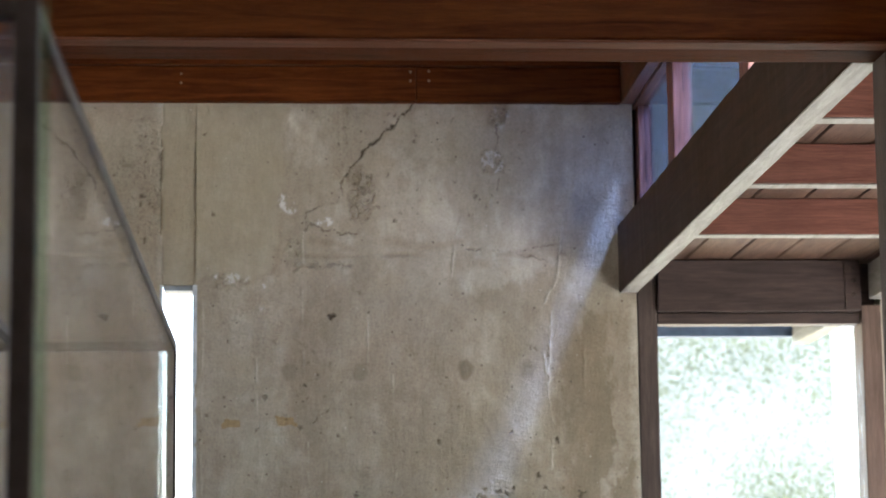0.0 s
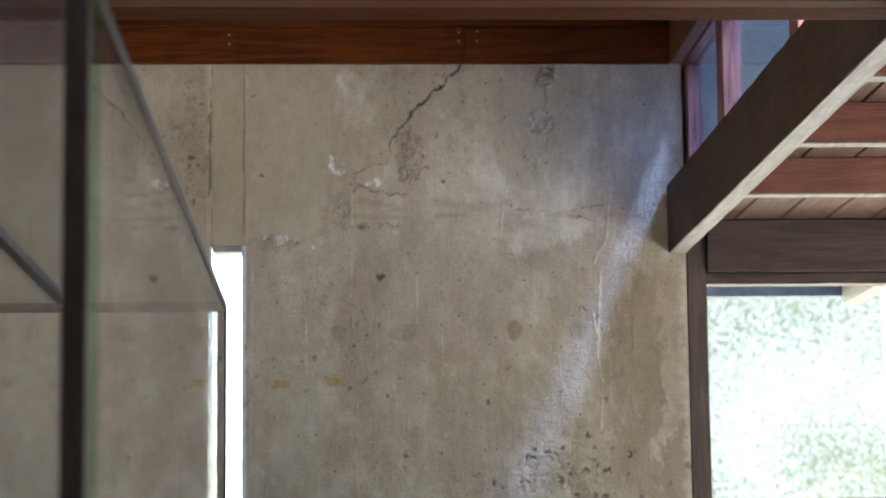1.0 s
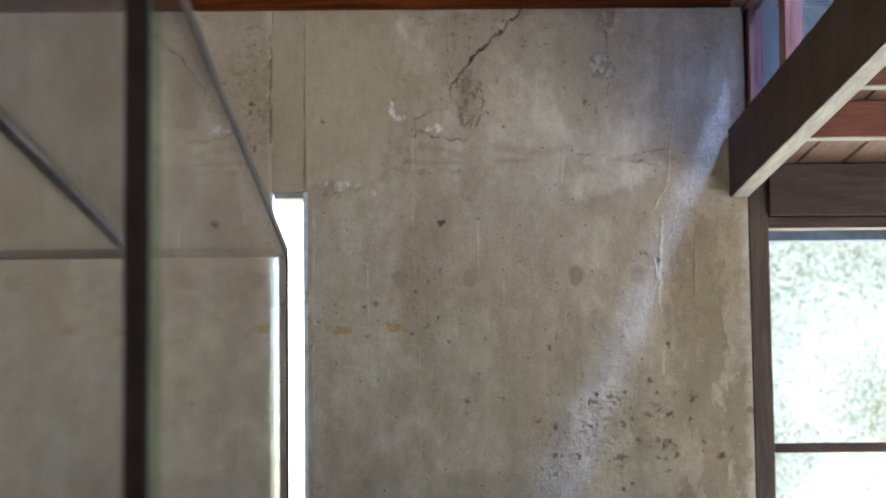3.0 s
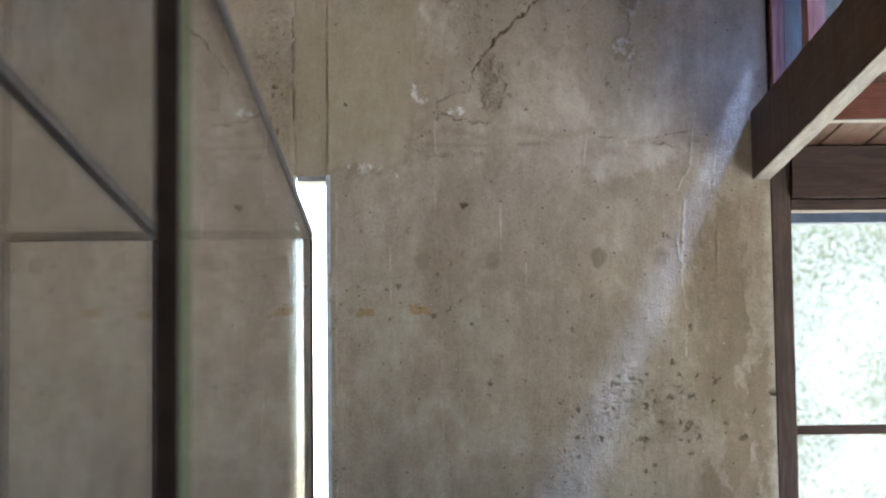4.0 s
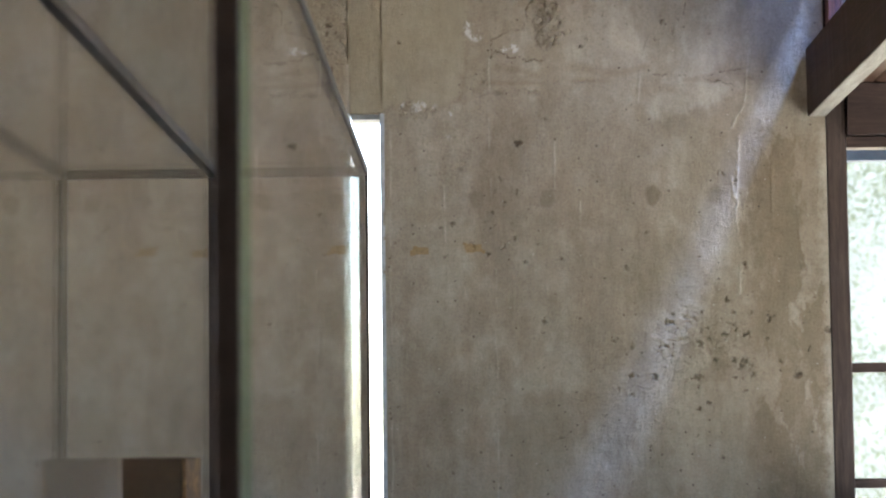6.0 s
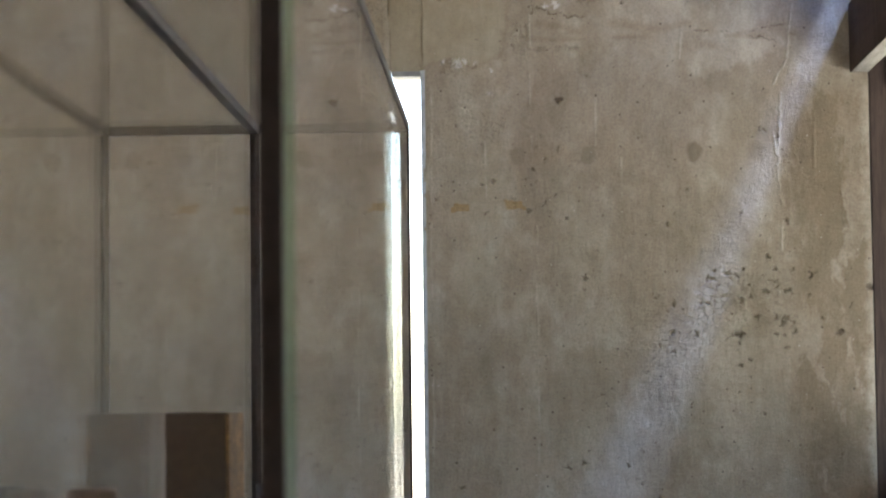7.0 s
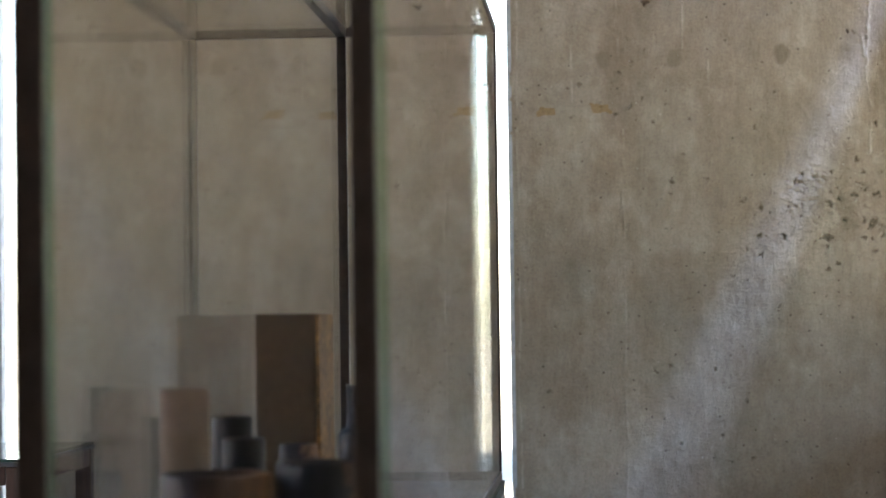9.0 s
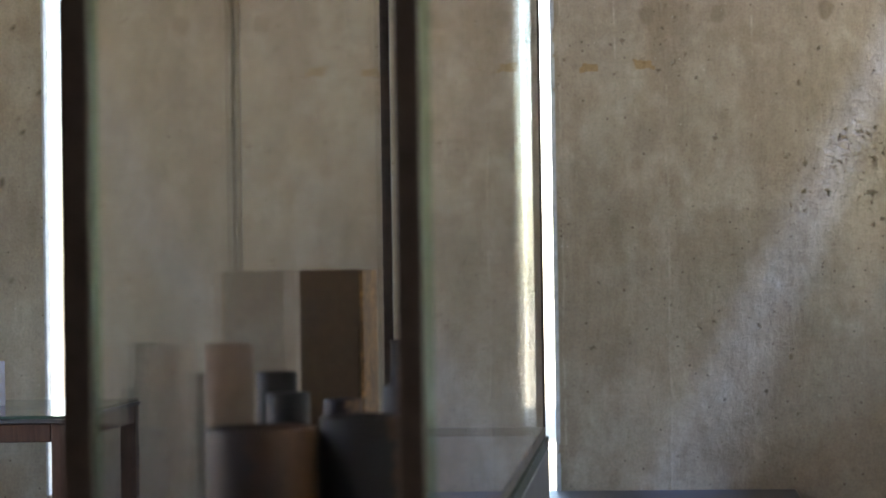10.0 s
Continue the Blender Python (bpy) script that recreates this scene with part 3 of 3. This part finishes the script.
slit_window(-1.395, -1.312)

# ---- floor, closing walls, ceilings ----
def setting(name, bm, material, label, category):
    return tagged(part(name, bm, material), label, category, kind="structure")


setting("floor", box(-3.0, 2.6, -8.3, 0.0, -0.12, 0.0, 0), FLOOR, "smooth concrete floor", "floor")
# Closing walls out of view, in dark wood to cut bounce on the case.
for name, y0, y1, z0, z1 in (("wall_west", -8.3, -5.4, 0.0, 2.9), ("wall_west_north", -1.6, 0.16, 0.0, 2.9),
                             ("wall_west_sill", -5.4, -1.6, 0.0, 0.85), ("wall_west_head", -5.4, -1.6, 2.5, 2.9)):
    setting(name, box(-3.0, -2.8, y0, y1, z0, z1, 0), BROWN_Z, "unseen dark wooden closing wall beside garden opening", "wall")
setting("wall_south", box(-2.8, 2.6, -8.5, -8.3, 0.0, 2.9, 0), BROWN_X, "unseen dark wooden closing wall", "wall")


# Two unseen walls, added to hold east light off the lower right panel.
setting("wall_east", box(1.30, 1.38, -5.2, -2.80, 1.07, 2.11, 0), PLASTER, "unseen wall added to cut light from the east", "wall")
setting("wall_low", box(1.30, 1.38, -5.2, -0.003, 0.0, 1.07, 0), PLASTER, "unseen low wall added to keep light off the lower concrete", "wall")


def plank_ceiling(name, x0, x1, y0, y1, z, width, label, material):
    bm = bmesh.new()
    x = x0
    while x < x1 - 0.01:
        b = box(x + 0.0015, min(x + width, x1) - 0.0015, y0, y1, z, z + 0.025, 0.003, 1)
        me = mesh_of(b, "plank", material)
        bm.from_mesh(me)
        bpy.data.meshes.remove(me)
        x += width
    bm2 = box(x0, x1, y0, y1, z + 0.012, z + 0.11, 0)
    me = mesh_of(bm2, "roof", material)
    bm.from_mesh(me)
    bpy.data.meshes.remove(me)
    return setting(name, bm, material, label, "ceiling")


plank_ceiling("ceiling_low", 1.21, 3.3, -8.4, 0.12, 2.212, 0.125, "low plank ceiling between redwood joists", PLANK)
# High ceiling is out of view; its pale tone bounces light onto the wall.
plank_ceiling("ceiling_high", -2.9, 1.285, -8.4, 0.25, 2.775, 0.14, "pale tan board ceiling above the beams", BOARD)

# Added reflector: sends sunlight up through the clerestory to the upper wall.
setting("roof_low", box(1.262, 3.3, -8.4, 0.12, 2.3225, 2.335, 0), plain_material("pale_bounce_gravel", (0.42, 0.40, 0.37), 0.9, vary=0.2, scale=40),
        "pale gravel slab added over the low ceiling to bounce light", "roof")

# ---- beams and joists ----
wall_beam = thing("wall_beam", "dark redwood plate nailed along the top of the concrete wall", "beam")
plate_a = part("plate", worn_box(-2.7, 0.60, -0.035, -0.002, 2.645, 2.742, 0.003, 0, 40, 0.001, 1), RED_X, wall_beam)
plate_b = part("plate", worn_box(0.6005, 1.165, -0.035, -0.002, 2.645, 2.742, 0.003, 0, 16, 0.001, 2), RED_X, wall_beam)
part("plate", worn_box(-2.7, 1.165, -0.055, -0.002, 2.7432, 2.774, 0.003, 0, 40, 0.001, 3), RED_X, wall_beam)
for nx_, nz_ in ((0.585, 2.728), (0.585, 2.703), (0.635, 2.730), (0.635, 2.703), (-0.04, 2.72), (-0.04, 2.695)):
    b = revolve([(0.0038, 0), (0.0038, 0.0008), (0.0025, 0.0015)], 10)
    bmesh.ops.transform(b, matrix=pose(nx_, -0.0345, nz_, 90), verts=b.verts)
    part("nail", b, NAIL, plate_a if nx_ < 0.6 else plate_b)

cross_beam = thing("cross_beam", "doubled glossy redwood beam across the room", "beam")
part("board", worn_box(-2.8, 2.5, -2.838, -2.792, 2.118, 2.42, 0.004, 0, 40, 0.001, 4), RED_X, cross_beam)
part("board", worn_box(-2.8, 2.5, -2.786, -2.698, 2.116, 2.42, 0.004, 0, 40, 0.001, 5), RED_X, cross_beam)

# Added strip: warm light on the front board's edge, put into its colour.
part("lower_edge", worn_box(-2.8, 2.5, -2.837, -2.793, 2.1135, 2.1175, 0.001, 0, 40, 0.0008, 25), LIT_RED, cross_beam, "lower edge coloured lighter as if lit warmly")

main_beam = thing("roof_beam", "dark brown wooden beam, underside coloured pale as if lit from below, butting the concrete", "beam")
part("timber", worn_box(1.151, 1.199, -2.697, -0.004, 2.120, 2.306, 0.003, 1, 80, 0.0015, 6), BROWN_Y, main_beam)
# Thin pale strip: light from below put into the underside's colour.
part("underside", worn_box(1.1525, 1.1975, -2.695, -0.03, 2.1165, 2.1195, 0.001, 1, 80, 0.0008, 7), PALE_Y, main_beam, "underside coloured pale as if lit from below")

beam_post = thing("beam_post", "dark square wooden post under the cross beam", "post")
part("shaft", worn_box(1.182, 1.272, -2.79, -2.70, 0.0, 2.1155, 0.004, 2, 20, 0.001, 9), BROWN_Z, beam_post)
head_plate = thing("head_plate", "redwood plate along the clerestory head", "beam")
part("timber", worn_box(1.166, 1.20, -2.69, -0.004, 2.645, 2.774, 0.003, 1, 40, 0.001, 8), RED_Y, head_plate)


def joist(y):
    j = thing("joist", "reddish wooden ceiling joist, lower edge coloured pale as if lit", "joist", "joists of the low ceiling")
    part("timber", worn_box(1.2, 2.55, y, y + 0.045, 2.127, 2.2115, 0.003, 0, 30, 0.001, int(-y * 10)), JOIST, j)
    # Pale strip imitates light on the joist's lower edge.
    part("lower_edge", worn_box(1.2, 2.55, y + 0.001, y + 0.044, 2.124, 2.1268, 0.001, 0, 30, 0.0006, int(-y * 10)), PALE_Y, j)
    return j


for i in range(10):
    joist(-0.95 - 0.645 * i)

# ---- window beside the panel ----
window = thing("window_2", "wooden framed window with a clear view to sunlit garden", "window", kind="structure")
part("jamb", worn_box(1.202, 1.256, 0.0, 0.09, 0.35, 2.205, 0.004, 2, 30, 0.0015, 11), BROWN_Z, window)
part("header", worn_box(1.256, 1.815, -0.02, 0.03, 2.066, 2.209, 0.003, 0, 20, 0.0012, 12), BROWN_X, window, "dark nailed header board")
part("head", worn_box(1.256, 1.815, 0.0, 0.06, 2.034, 2.064, 0.002, 0, 20, 0.001, 13), BROWN_X, window)
part("jamb", worn_box(1.818, 1.872, -0.01, 0.08, 0.35, 2.085, 0.003, 2, 30, 0.001, 14), PINK_Z, window)
cleat = part("cleat", worn_box(1.772, 1.815, -0.0245, -0.0205, 2.070, 2.2, 0.001, 2, 8, 0.001, 21), BROWN_X, window)
for bz in (2.185, 2.150, 2.110):
    b = revolve([(0.006, 0), (0.006, 0.003), (0.004, 0.005)], 12)
    bmesh.ops.transform(b, matrix=pose(1.797, -0.0240, bz, 90), verts=b.verts)
    part("bolt", b, STEEL, cleat)
for zc in (1.440, 1.130, 0.8):
    part("muntin", worn_box(1.256, 1.818, 0.02, 0.05, zc - 0.013, zc + 0.013, 0.002, 0, 12, 0.0006, 16), BROWN_X, window)
for za, zb in ((1.453, 2.034), (1.143, 1.427), (0.813, 1.117), (0.35, 0.787)):
    pane = part("pane", box(1.256, 1.818, 0.033, 0.037, za, zb, 0), WINDOW_GLASS, window)
    pane.visible_shadow = False
setting("wall_under_window", box(1.202, 2.5, 0.0, 0.14, 0.0, 0.35, 0), PLASTER, "low wall under the window", "wall")
setting("wall_north_east", box(1.875, 2.5, 0.0, 0.14, 0.35, 2.2, 0), PLASTER, "plain wall beside the window", "wall")
setting("wall_over_window", box(1.202, 1.9, 0.065, 0.14, 2.066, 2.21, 0), BROWN_X, "dark board behind the window header", "wall")
side_beam = thing("side_beam", "beam end above the window, coloured pale as its lit side", "beam")
# The pale colour stands for this beam's lit side.
part("timber", worn_box(1.84, 1.90, -8.2, -0.012, 2.10, 2.2, 0.003, 1, 40, 0.001, 17), PALE_Y, side_beam)

# ---- clerestory over the beam ----
clerestory = thing("window_3", "clerestory glazing between redwood posts above the beam", "window", kind="structure")
# Added dark strip that plays the shaded gap and stops light leaking through.
part("gap_filler", box(1.198, 1.2125, 0.03, 0.13, 2.306, 2.639, 0), BROWN_X, clerestory, "dark filler strip added to stand for the shaded gap")
part("post", worn_box(1.211, 1.250, -0.028, 0.13, 2.306, 2.6385, 0.003, 2, 10, 0.0006, 20), RED_Z, clerestory)
for y0, y1 in ((-0.66, -0.57), (-1.6, -1.51), (-2.55, -2.46)):
    part("post", worn_box(1.203, 1.245, y0, y1, 2.306, 2.64, 0.003, 2, 10, 0.001, 18), RED_Z, clerestory)
for y0, y1, glass in ((-0.57, -0.028, CLERESTORY_GLASS), (-1.51, -0.66, PALE_BLUE_GLASS), (-2.46, -1.6, WINDOW_GLASS)):
    part("pane", box(1.228, 1.232, y0, y1, 2.31, 2.64, 0), glass, clerestory, "old bluish glass pane")
part("head", worn_box(1.2015, 1.245, -2.69, 0.13, 2.6395, 2.774, 0.003, 1, 30, 0.001, 19), RED_Y, clerestory)
# Glazing out of view, added so sky light reaches the upper concrete.
added_glazing = thing("window_added", "unseen glazing between posts beyond the cross beam, added for sky light", "window", kind="structure")
for i in range(6):
    part("post", worn_box(1.203, 1.245, -8.3 + 1.09 * i, -8.21 + 1.09 * i, 2.306, 2.77, 0.003, 2, 6, 0.001, 70 + i), RED_Z, added_glazing)
for i in range(5):
    pane = part("pane", box(1.228, 1.232, -8.209 + 1.09 * i, -7.211 + 1.09 * i, 2.322, 2.77, 0), WINDOW_GLASS, added_glazing)
    pane.visible_shadow = False
# Overhang out of view, added to stop high sun entering below it.
sun_block_eave = thing("sun_block_eave", "unseen boarded eave added to keep sun out of the upper glazing", "eave")
part("soffit", box(1.286, 1.50, -8.4, -2.75, 2.775, 2.80, 0.003), BOARD, sun_block_eave)

# ---- glass display case ----
XL, XR, YN, YF, ZB, ZT = -0.197, 0.056, -4.586, -2.390, 0.944, 1.706
case = thing("display_case", "long glass display case with thin dark metal frame", "display case", at=(0, 0, 0))
S = 0.015


def angle(bm_box, label=""):
    return part("frame_bar", bm_box, STEEL, case, label)


H = S / 2
for x in (XL, XR):
    for y in (YN, YF):
        a, b = (H, H) if y == YF else (0.0108, 0.0118) if x == XL else (0.0106, 0.0080)
        angle(box(x - a, x + b, y - (a + b) / 2, y + (a + b) / 2, ZB, ZT, 0.0015, 2))
    for z in (ZB, ZT - S):
        angle(box(x - H, x + H, YN + H, YF - H, z, z + S, 0.0015, 2))
for y in (YN, YF):
    for z in (ZB, ZT - S):
        angle(box(XL + H, XR - H, y - H, y + H, z, z + S, 0.0015, 2))
G, panes = 0.005, []
for b in (box(XL - H + 0.002, XL - H + 0.002 + G, YN + H, YF - H, ZB + S, ZT - S, 0), box(XR + H - 0.002 - G, XR + H - 0.002, YN + H, YF - H, ZB + S, ZT - S, 0),
          box(XL + H, XR - H, YF + H - 0.002 - G, YF + H - 0.002, ZB + S, ZT - S, 0), box(XL + H, XR - H, YN - H + 0.002, YN - H + 0.002 + G, ZB + S, ZT - S, 0),
          box(XL + H, XR - H, YN + H, YF - H, ZT - 0.002 - G, ZT - 0.002, 0)):
    pane = part("pane", b, GLASS, case, "clear glass pane")
    pane.visible_shadow = False
    panes.append(pane)
# polished green strips beside the posts: right a pane edge, left for a reflection
def bevelled_edge(x, pane, width):
    """A polished strip, cut at forty-five degrees, beside a near post."""
    bm = bmesh.new()
    y0 = YN - 0.0088
    ring = ((x, y0 + 0.001), (x + width, y0 + 0.001 + width), (x + width, y0 + 0.003 + width), (x, y0 + 0.003 + width))
    lo, hi = ([bm.verts.new((p, q, z)) for p, q in ring] for z in (ZB + 0.002, ZT - 0.002))
    for i in range(4):
        j = (i + 1) % 4
        bm.faces.new((lo[i], lo[j], hi[j], hi[i]))
    bm.faces.new(lo[::-1])
    bm.faces.new(hi)
    return part("pane_edge", bm, EDGE, pane, "green polished glass strip beside a near post")


bevelled_edge(XR + 0.0085, panes[1], 0.0075)
# added strip that stands in for a green reflection
bevelled_edge(XL + 0.0123, panes[3], 0.0055)
part("base", box(XL - 0.012, XR + 0.012, YN - 0.012, YF + 0.012, ZB - 0.02, ZB - 0.001, 0.002), plain_material("grey_green_base", (0.085, 0.10, 0.09), 0.8, spec=0.15), case)

plinth = thing("plinth", "grey painted plinth under the glass case", "plinth")
part("body", box(XL - 0.012, XR + 0.012, YN - 0.01, YF + 0.012, 0.0, ZB - 0.0205, 0.004), DARK_GREY, plinth)


def vessel(name, x, y, radius, height, material, label, wall=0.004, category="vessel", lean=0.0, seed=0, floor_z=None):
    """A straight-sided hollow pot with a rounded rim, standing on the case's floor."""
    r, h = radius, height
    bm = revolve([(r * 0.93, 0), (r, 0.004), (r * 0.995, h * 0.5), (r, h - 0.003), (r - 0.001, h), (r - wall, h), (r - wall - 0.001, h - 0.003),
                  (r - wall, 0.006)], 48)
    for v in bm.verts:
        v.co += 0.0012 * noise.noise_vector(v.co * 30 + Vector((seed, 0, 0)))
    ob = part(name, bm, material, smooth=True)
    ob.matrix_world = pose(x, y, (FLOOR_Z if floor_z is None else floor_z), 0, lean)
    return tagged(ob, label, category)


FLOOR_Z = ZB + 0.0005
# The rust side of these glazes imitates light falling from the right.
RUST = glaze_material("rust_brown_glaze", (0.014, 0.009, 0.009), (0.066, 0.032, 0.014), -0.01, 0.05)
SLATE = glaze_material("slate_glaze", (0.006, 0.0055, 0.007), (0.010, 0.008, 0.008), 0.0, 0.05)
SLATE_LIT = glaze_material("slate_lit_flank_glaze", (0.007, 0.006, 0.007), (0.085, 0.046, 0.024), 0.022, 0.045)
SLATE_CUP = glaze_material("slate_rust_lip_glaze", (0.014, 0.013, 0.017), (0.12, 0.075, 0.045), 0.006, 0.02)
TAN = plain_material("pale_tan_clay", (0.125, 0.088, 0.060), 0.9, vary=0.2, scale=40)
part_floor = part("floor_panel", box(XL + 0.008, XR - 0.008, YN + 0.008, YF - 0.008, ZB - 0.001, ZB, 0), DARK_GREY, case)
vessel("wide_pot", -0.1265, -4.17, 0.0525, 0.130, RUST, "wide glazed pot with dark rim in the case, lit side coloured rust-brown", seed=1)
vessel("dark_pot", -0.0265, -4.16, 0.0465, 0.139, SLATE_LIT, "dark slate pot in the case, lit flank coloured rust", seed=2)
vessel("tan_cylinder", -0.1690, -4.095, 0.0235, 0.206, TAN, "pale tan clay cylinder with rough rim", 0.006, seed=3)
vessel("dark_cylinder", -0.165, -3.83, 0.022, 0.168, SLATE, "dark glazed cylinder vase in the case", seed=4)
vessel("dark_cylinder", -0.137, -3.93, 0.0225, 0.150, SLATE, "short dark glazed cylinder vase in the case", seed=5)
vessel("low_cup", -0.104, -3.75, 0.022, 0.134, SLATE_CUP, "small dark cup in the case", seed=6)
bottle = tagged(part("dark_bottle", revolve([(0.024, 0), (0.026, 0.004), (0.026, 0.136), (0.024, 0.142), (0.0165, 0.146), (0.0155, 0.19), (0.017, 0.193), (0.016, 0.195)], 40),
                     SLATE, smooth=True), "dark stepped bottle in the case", "bottle")
bottle.location = (-0.048, -3.62, FLOOR_Z)
block = thing("clay_block", "tall brown clay block with ochre side standing in the case", "block")
part("body", worn_box(-0.188, -0.115, -3.49, -3.335, FLOOR_Z, 1.2225, 0.002, 2, 10, 0.0006, 30), CARD, block)
part("side_face", worn_box(-0.1148, -0.1105, -3.489, -3.336, FLOOR_Z, 1.2215, 0.001, 2, 10, 0.0006, 31), OCHRE, block, "mottled ochre side face")

# ---- table by the wall, low bench ----
table = thing("glass_table", "brown wooden table with green glass top before the wall", "table")
TX0, TX1, TY0, TY1, TZ = -2.25, -0.985, -1.43, -0.73, 0.927
for x in (TX0, TX1 - 0.038):
    for y in (TY0, TY1 - 0.038):
        part("leg", worn_box(x, x + 0.038, y, y + 0.038, 0.0, TZ - 0.012, 0.003, 2, 10, 0.0006, 40), TABLE_WOOD, table)
for y in (TY0 + 0.002, TY1 - 0.030):
    part("apron", worn_box(TX0 + 0.039, TX1 - 0.039, y, y + 0.028, TZ - 0.052, TZ - 0.013, 0.002, 0, 10, 0.0006, 41), TABLE_WOOD, table)
for x in (TX0 + 0.002, TX1 - 0.030):
    part("apron", worn_box(x, x + 0.028, TY0 + 0.039, TY1 - 0.039, TZ - 0.052, TZ - 0.013, 0.002, 1, 10, 0.0006, 42), TABLE_WOOD, table)
part("rim", box(TX0 - 0.004, TX1 + 0.004, TY0 - 0.004, TY1 + 0.004, TZ - 0.0115, TZ - 0.0035, 0.001), DARK_GREY, table)
part("top", box(TX0, TX1, TY0, TY1, TZ - 0.003, TZ + 0.004, 0.001), GREEN_TOP, table, "green glass top")
paper = tagged(part("archive_box", box(-1.60, -1.238, -1.25, -1.0, TZ + 0.0045, TZ + 0.107, 0.002), plain_material("lavender_paper", (0.42, 0.41, 0.50), 0.8, vary=0.1)),
               "pale lavender cardboard archive box on the table", "box")
bench = thing("low_bench", "low dark grey bench along the concrete wall", "bench")
part("body", box(-0.93, 0.60, -0.43, -0.03, 0.06, 0.6115, 0.003), DARK_GREY, bench)
part("top", box(-0.95, 0.628, -0.45, -0.02, 0.612, 0.636, 0.004), DARK_GREY, bench)
for bx in (-0.85, 0.5):
    part("foot", box(bx, bx + 0.06, -0.38, -0.08, 0.0, 0.0595, 0.002), DARK_GREY, bench)

# ---- outside ----
setting("ground", box(-80, 80, -60, 140, -0.4, -0.13, 0), GROUND, "dry garden soil", "ground")
# Added reflector out of view: bounces warm sunlight in from the west.
setting("garden_wall", box(-5.7, -5.5, -9.5, 2.0, -0.13, 2.3, 0.01), plain_material("warm_stucco", (0.43, 0.35, 0.27), 0.9, vary=0.12, scale=5),
        "unseen warm tan stucco wall added to bounce light in", "wall")
# Invented block that gives the clerestory panes their hazy grey view.
house = thing("grey_backdrop", "plain grey stucco block added as a backdrop behind the shrubs", "house")
part("wall", box(1.2, 10.0, 12.0, 16.0, -0.13, 7.6, 0.02), plain_material("grey_stucco", (0.13, 0.14, 0.13), 0.9, vary=0.15, scale=2), house)
part("roof", box(0.9, 10.3, 11.6, 16.4, 7.61, 7.9, 0.02), DARK_GREY, house)
setting("patio", box(2.6, 7.5, -8.3, 0.3, -0.129, -0.04, 0), plain_material("worn_patio_concrete", (0.27, 0.255, 0.235), 0.85, vary=0.15, scale=5),
        "worn sunlit concrete patio", "patio")
# Added upright, set out in the sun to give a bright strip.
white_upright = thing("white_upright", "white painted upright added outside for the bright strip beside the glass", "post")
part("shaft", worn_box(1.98, 2.04, 1.0, 1.06, -0.13, 2.5, 0.004, 2, 10, 0.001, 60), plain_material("white_paint", (0.78, 0.78, 0.78), 0.5, vary=0.08), white_upright)
eave = thing("eave", "blue-grey painted eave board outside the window", "eave")
BLUE_GREY = plain_material("blue_grey_paint", (0.10, 0.14, 0.21), 0.6)
part("fascia", worn_box(0.9, 1.90, 0.80, 0.84, 2.096, 2.135, 0.002, 0, 10, 0.001, 50), BLUE_GREY, eave)
part("soffit", box(0.9, 2.1, 0.15, 0.84, 2.136, 2.16, 0.002), BLUE_GREY, eave)
part("rafter", worn_box(1.80, 1.85, 0.15, 0.799, 2.07, 2.135, 0.002, 1, 10, 0.001, 51), PALE_Y, eave)


def hedge(name, x0, x1, y0, y1, z0, z1, count, size, seed, label, wave=0.35, bunches=260, spread=0.20):
    """Many small bent leaves in clumps."""
    rng = np.random.RandomState(seed)
    clumps = np.stack([rng.uniform(x0, x1, bunches), rng.uniform(y0, y1, bunches), z0 + (z1 - z0) * rng.uniform(0, 1, bunches) ** 0.8], -1)
    clumps[:, 2] *= 1.0 - 0.7 * wave + wave * np.sin(clumps[:, 0] * 1.3 + seed)
    pick = rng.randint(0, bunches, count)
    at = clumps[pick] + rng.normal(0, spread, (count, 3)) * (1, 1, 0.8)
    a = rng.normal(0, 1, (count, 3))
    a /= np.linalg.norm(a, axis=1)[:, None]
    b = np.cross(a, rng.normal(0, 1, (count, 3)))
    b /= np.linalg.norm(b, axis=1)[:, None]
    n = np.cross(a, b)
    L = size * rng.uniform(0.6, 1.3, (count, 1))
    verts = np.stack([at - a * L, at + b * L * 0.4 + n * L * 0.12, at + a * L, at - b * L * 0.4 + n * L * 0.12], 1).reshape(-1, 3)
    base = np.arange(count) * 4
    faces = np.concatenate([np.stack([base, base + 1, base + 2], -1), np.stack([base, base + 2, base + 3], -1)])
    me = bpy.data.meshes.new(name)
    me.from_pydata(verts.tolist(), [], faces.tolist())
    me.materials.append(LEAF)
    return tagged(new(name, me), label, "shrubs", kind="stuff")


hedge("garden_shrubs", 0.4, 4.6, 7.0, 10.0, 0.0, 5.2, 140000, 0.014, 3, "sunlit pale green garden shrubs outside the windows", 0.2, 250, 0.18)
hedge("tall_foliage", -15.0, -7.5, 12.0, 16.0, 0.0, 4.0, 12000, 0.07, 4, "bright trees behind the garden")
# Two added blockers: one for low eastern sky, one for sky in the panes.
hedge("garden_hedge", 8.0, 10.5, -16.0, 5.0, 0.0, 5.2, 70000, 0.13, 6, "tall hedge added beyond the patio to block low sky light")
hedge("boundary_hedge", 0.0, 14.0, -19.0, -16.5, 0.0, 6.0, 45000, 0.13, 8, "tall dense hedge added to keep sky out of the window's reflection", 0.1)
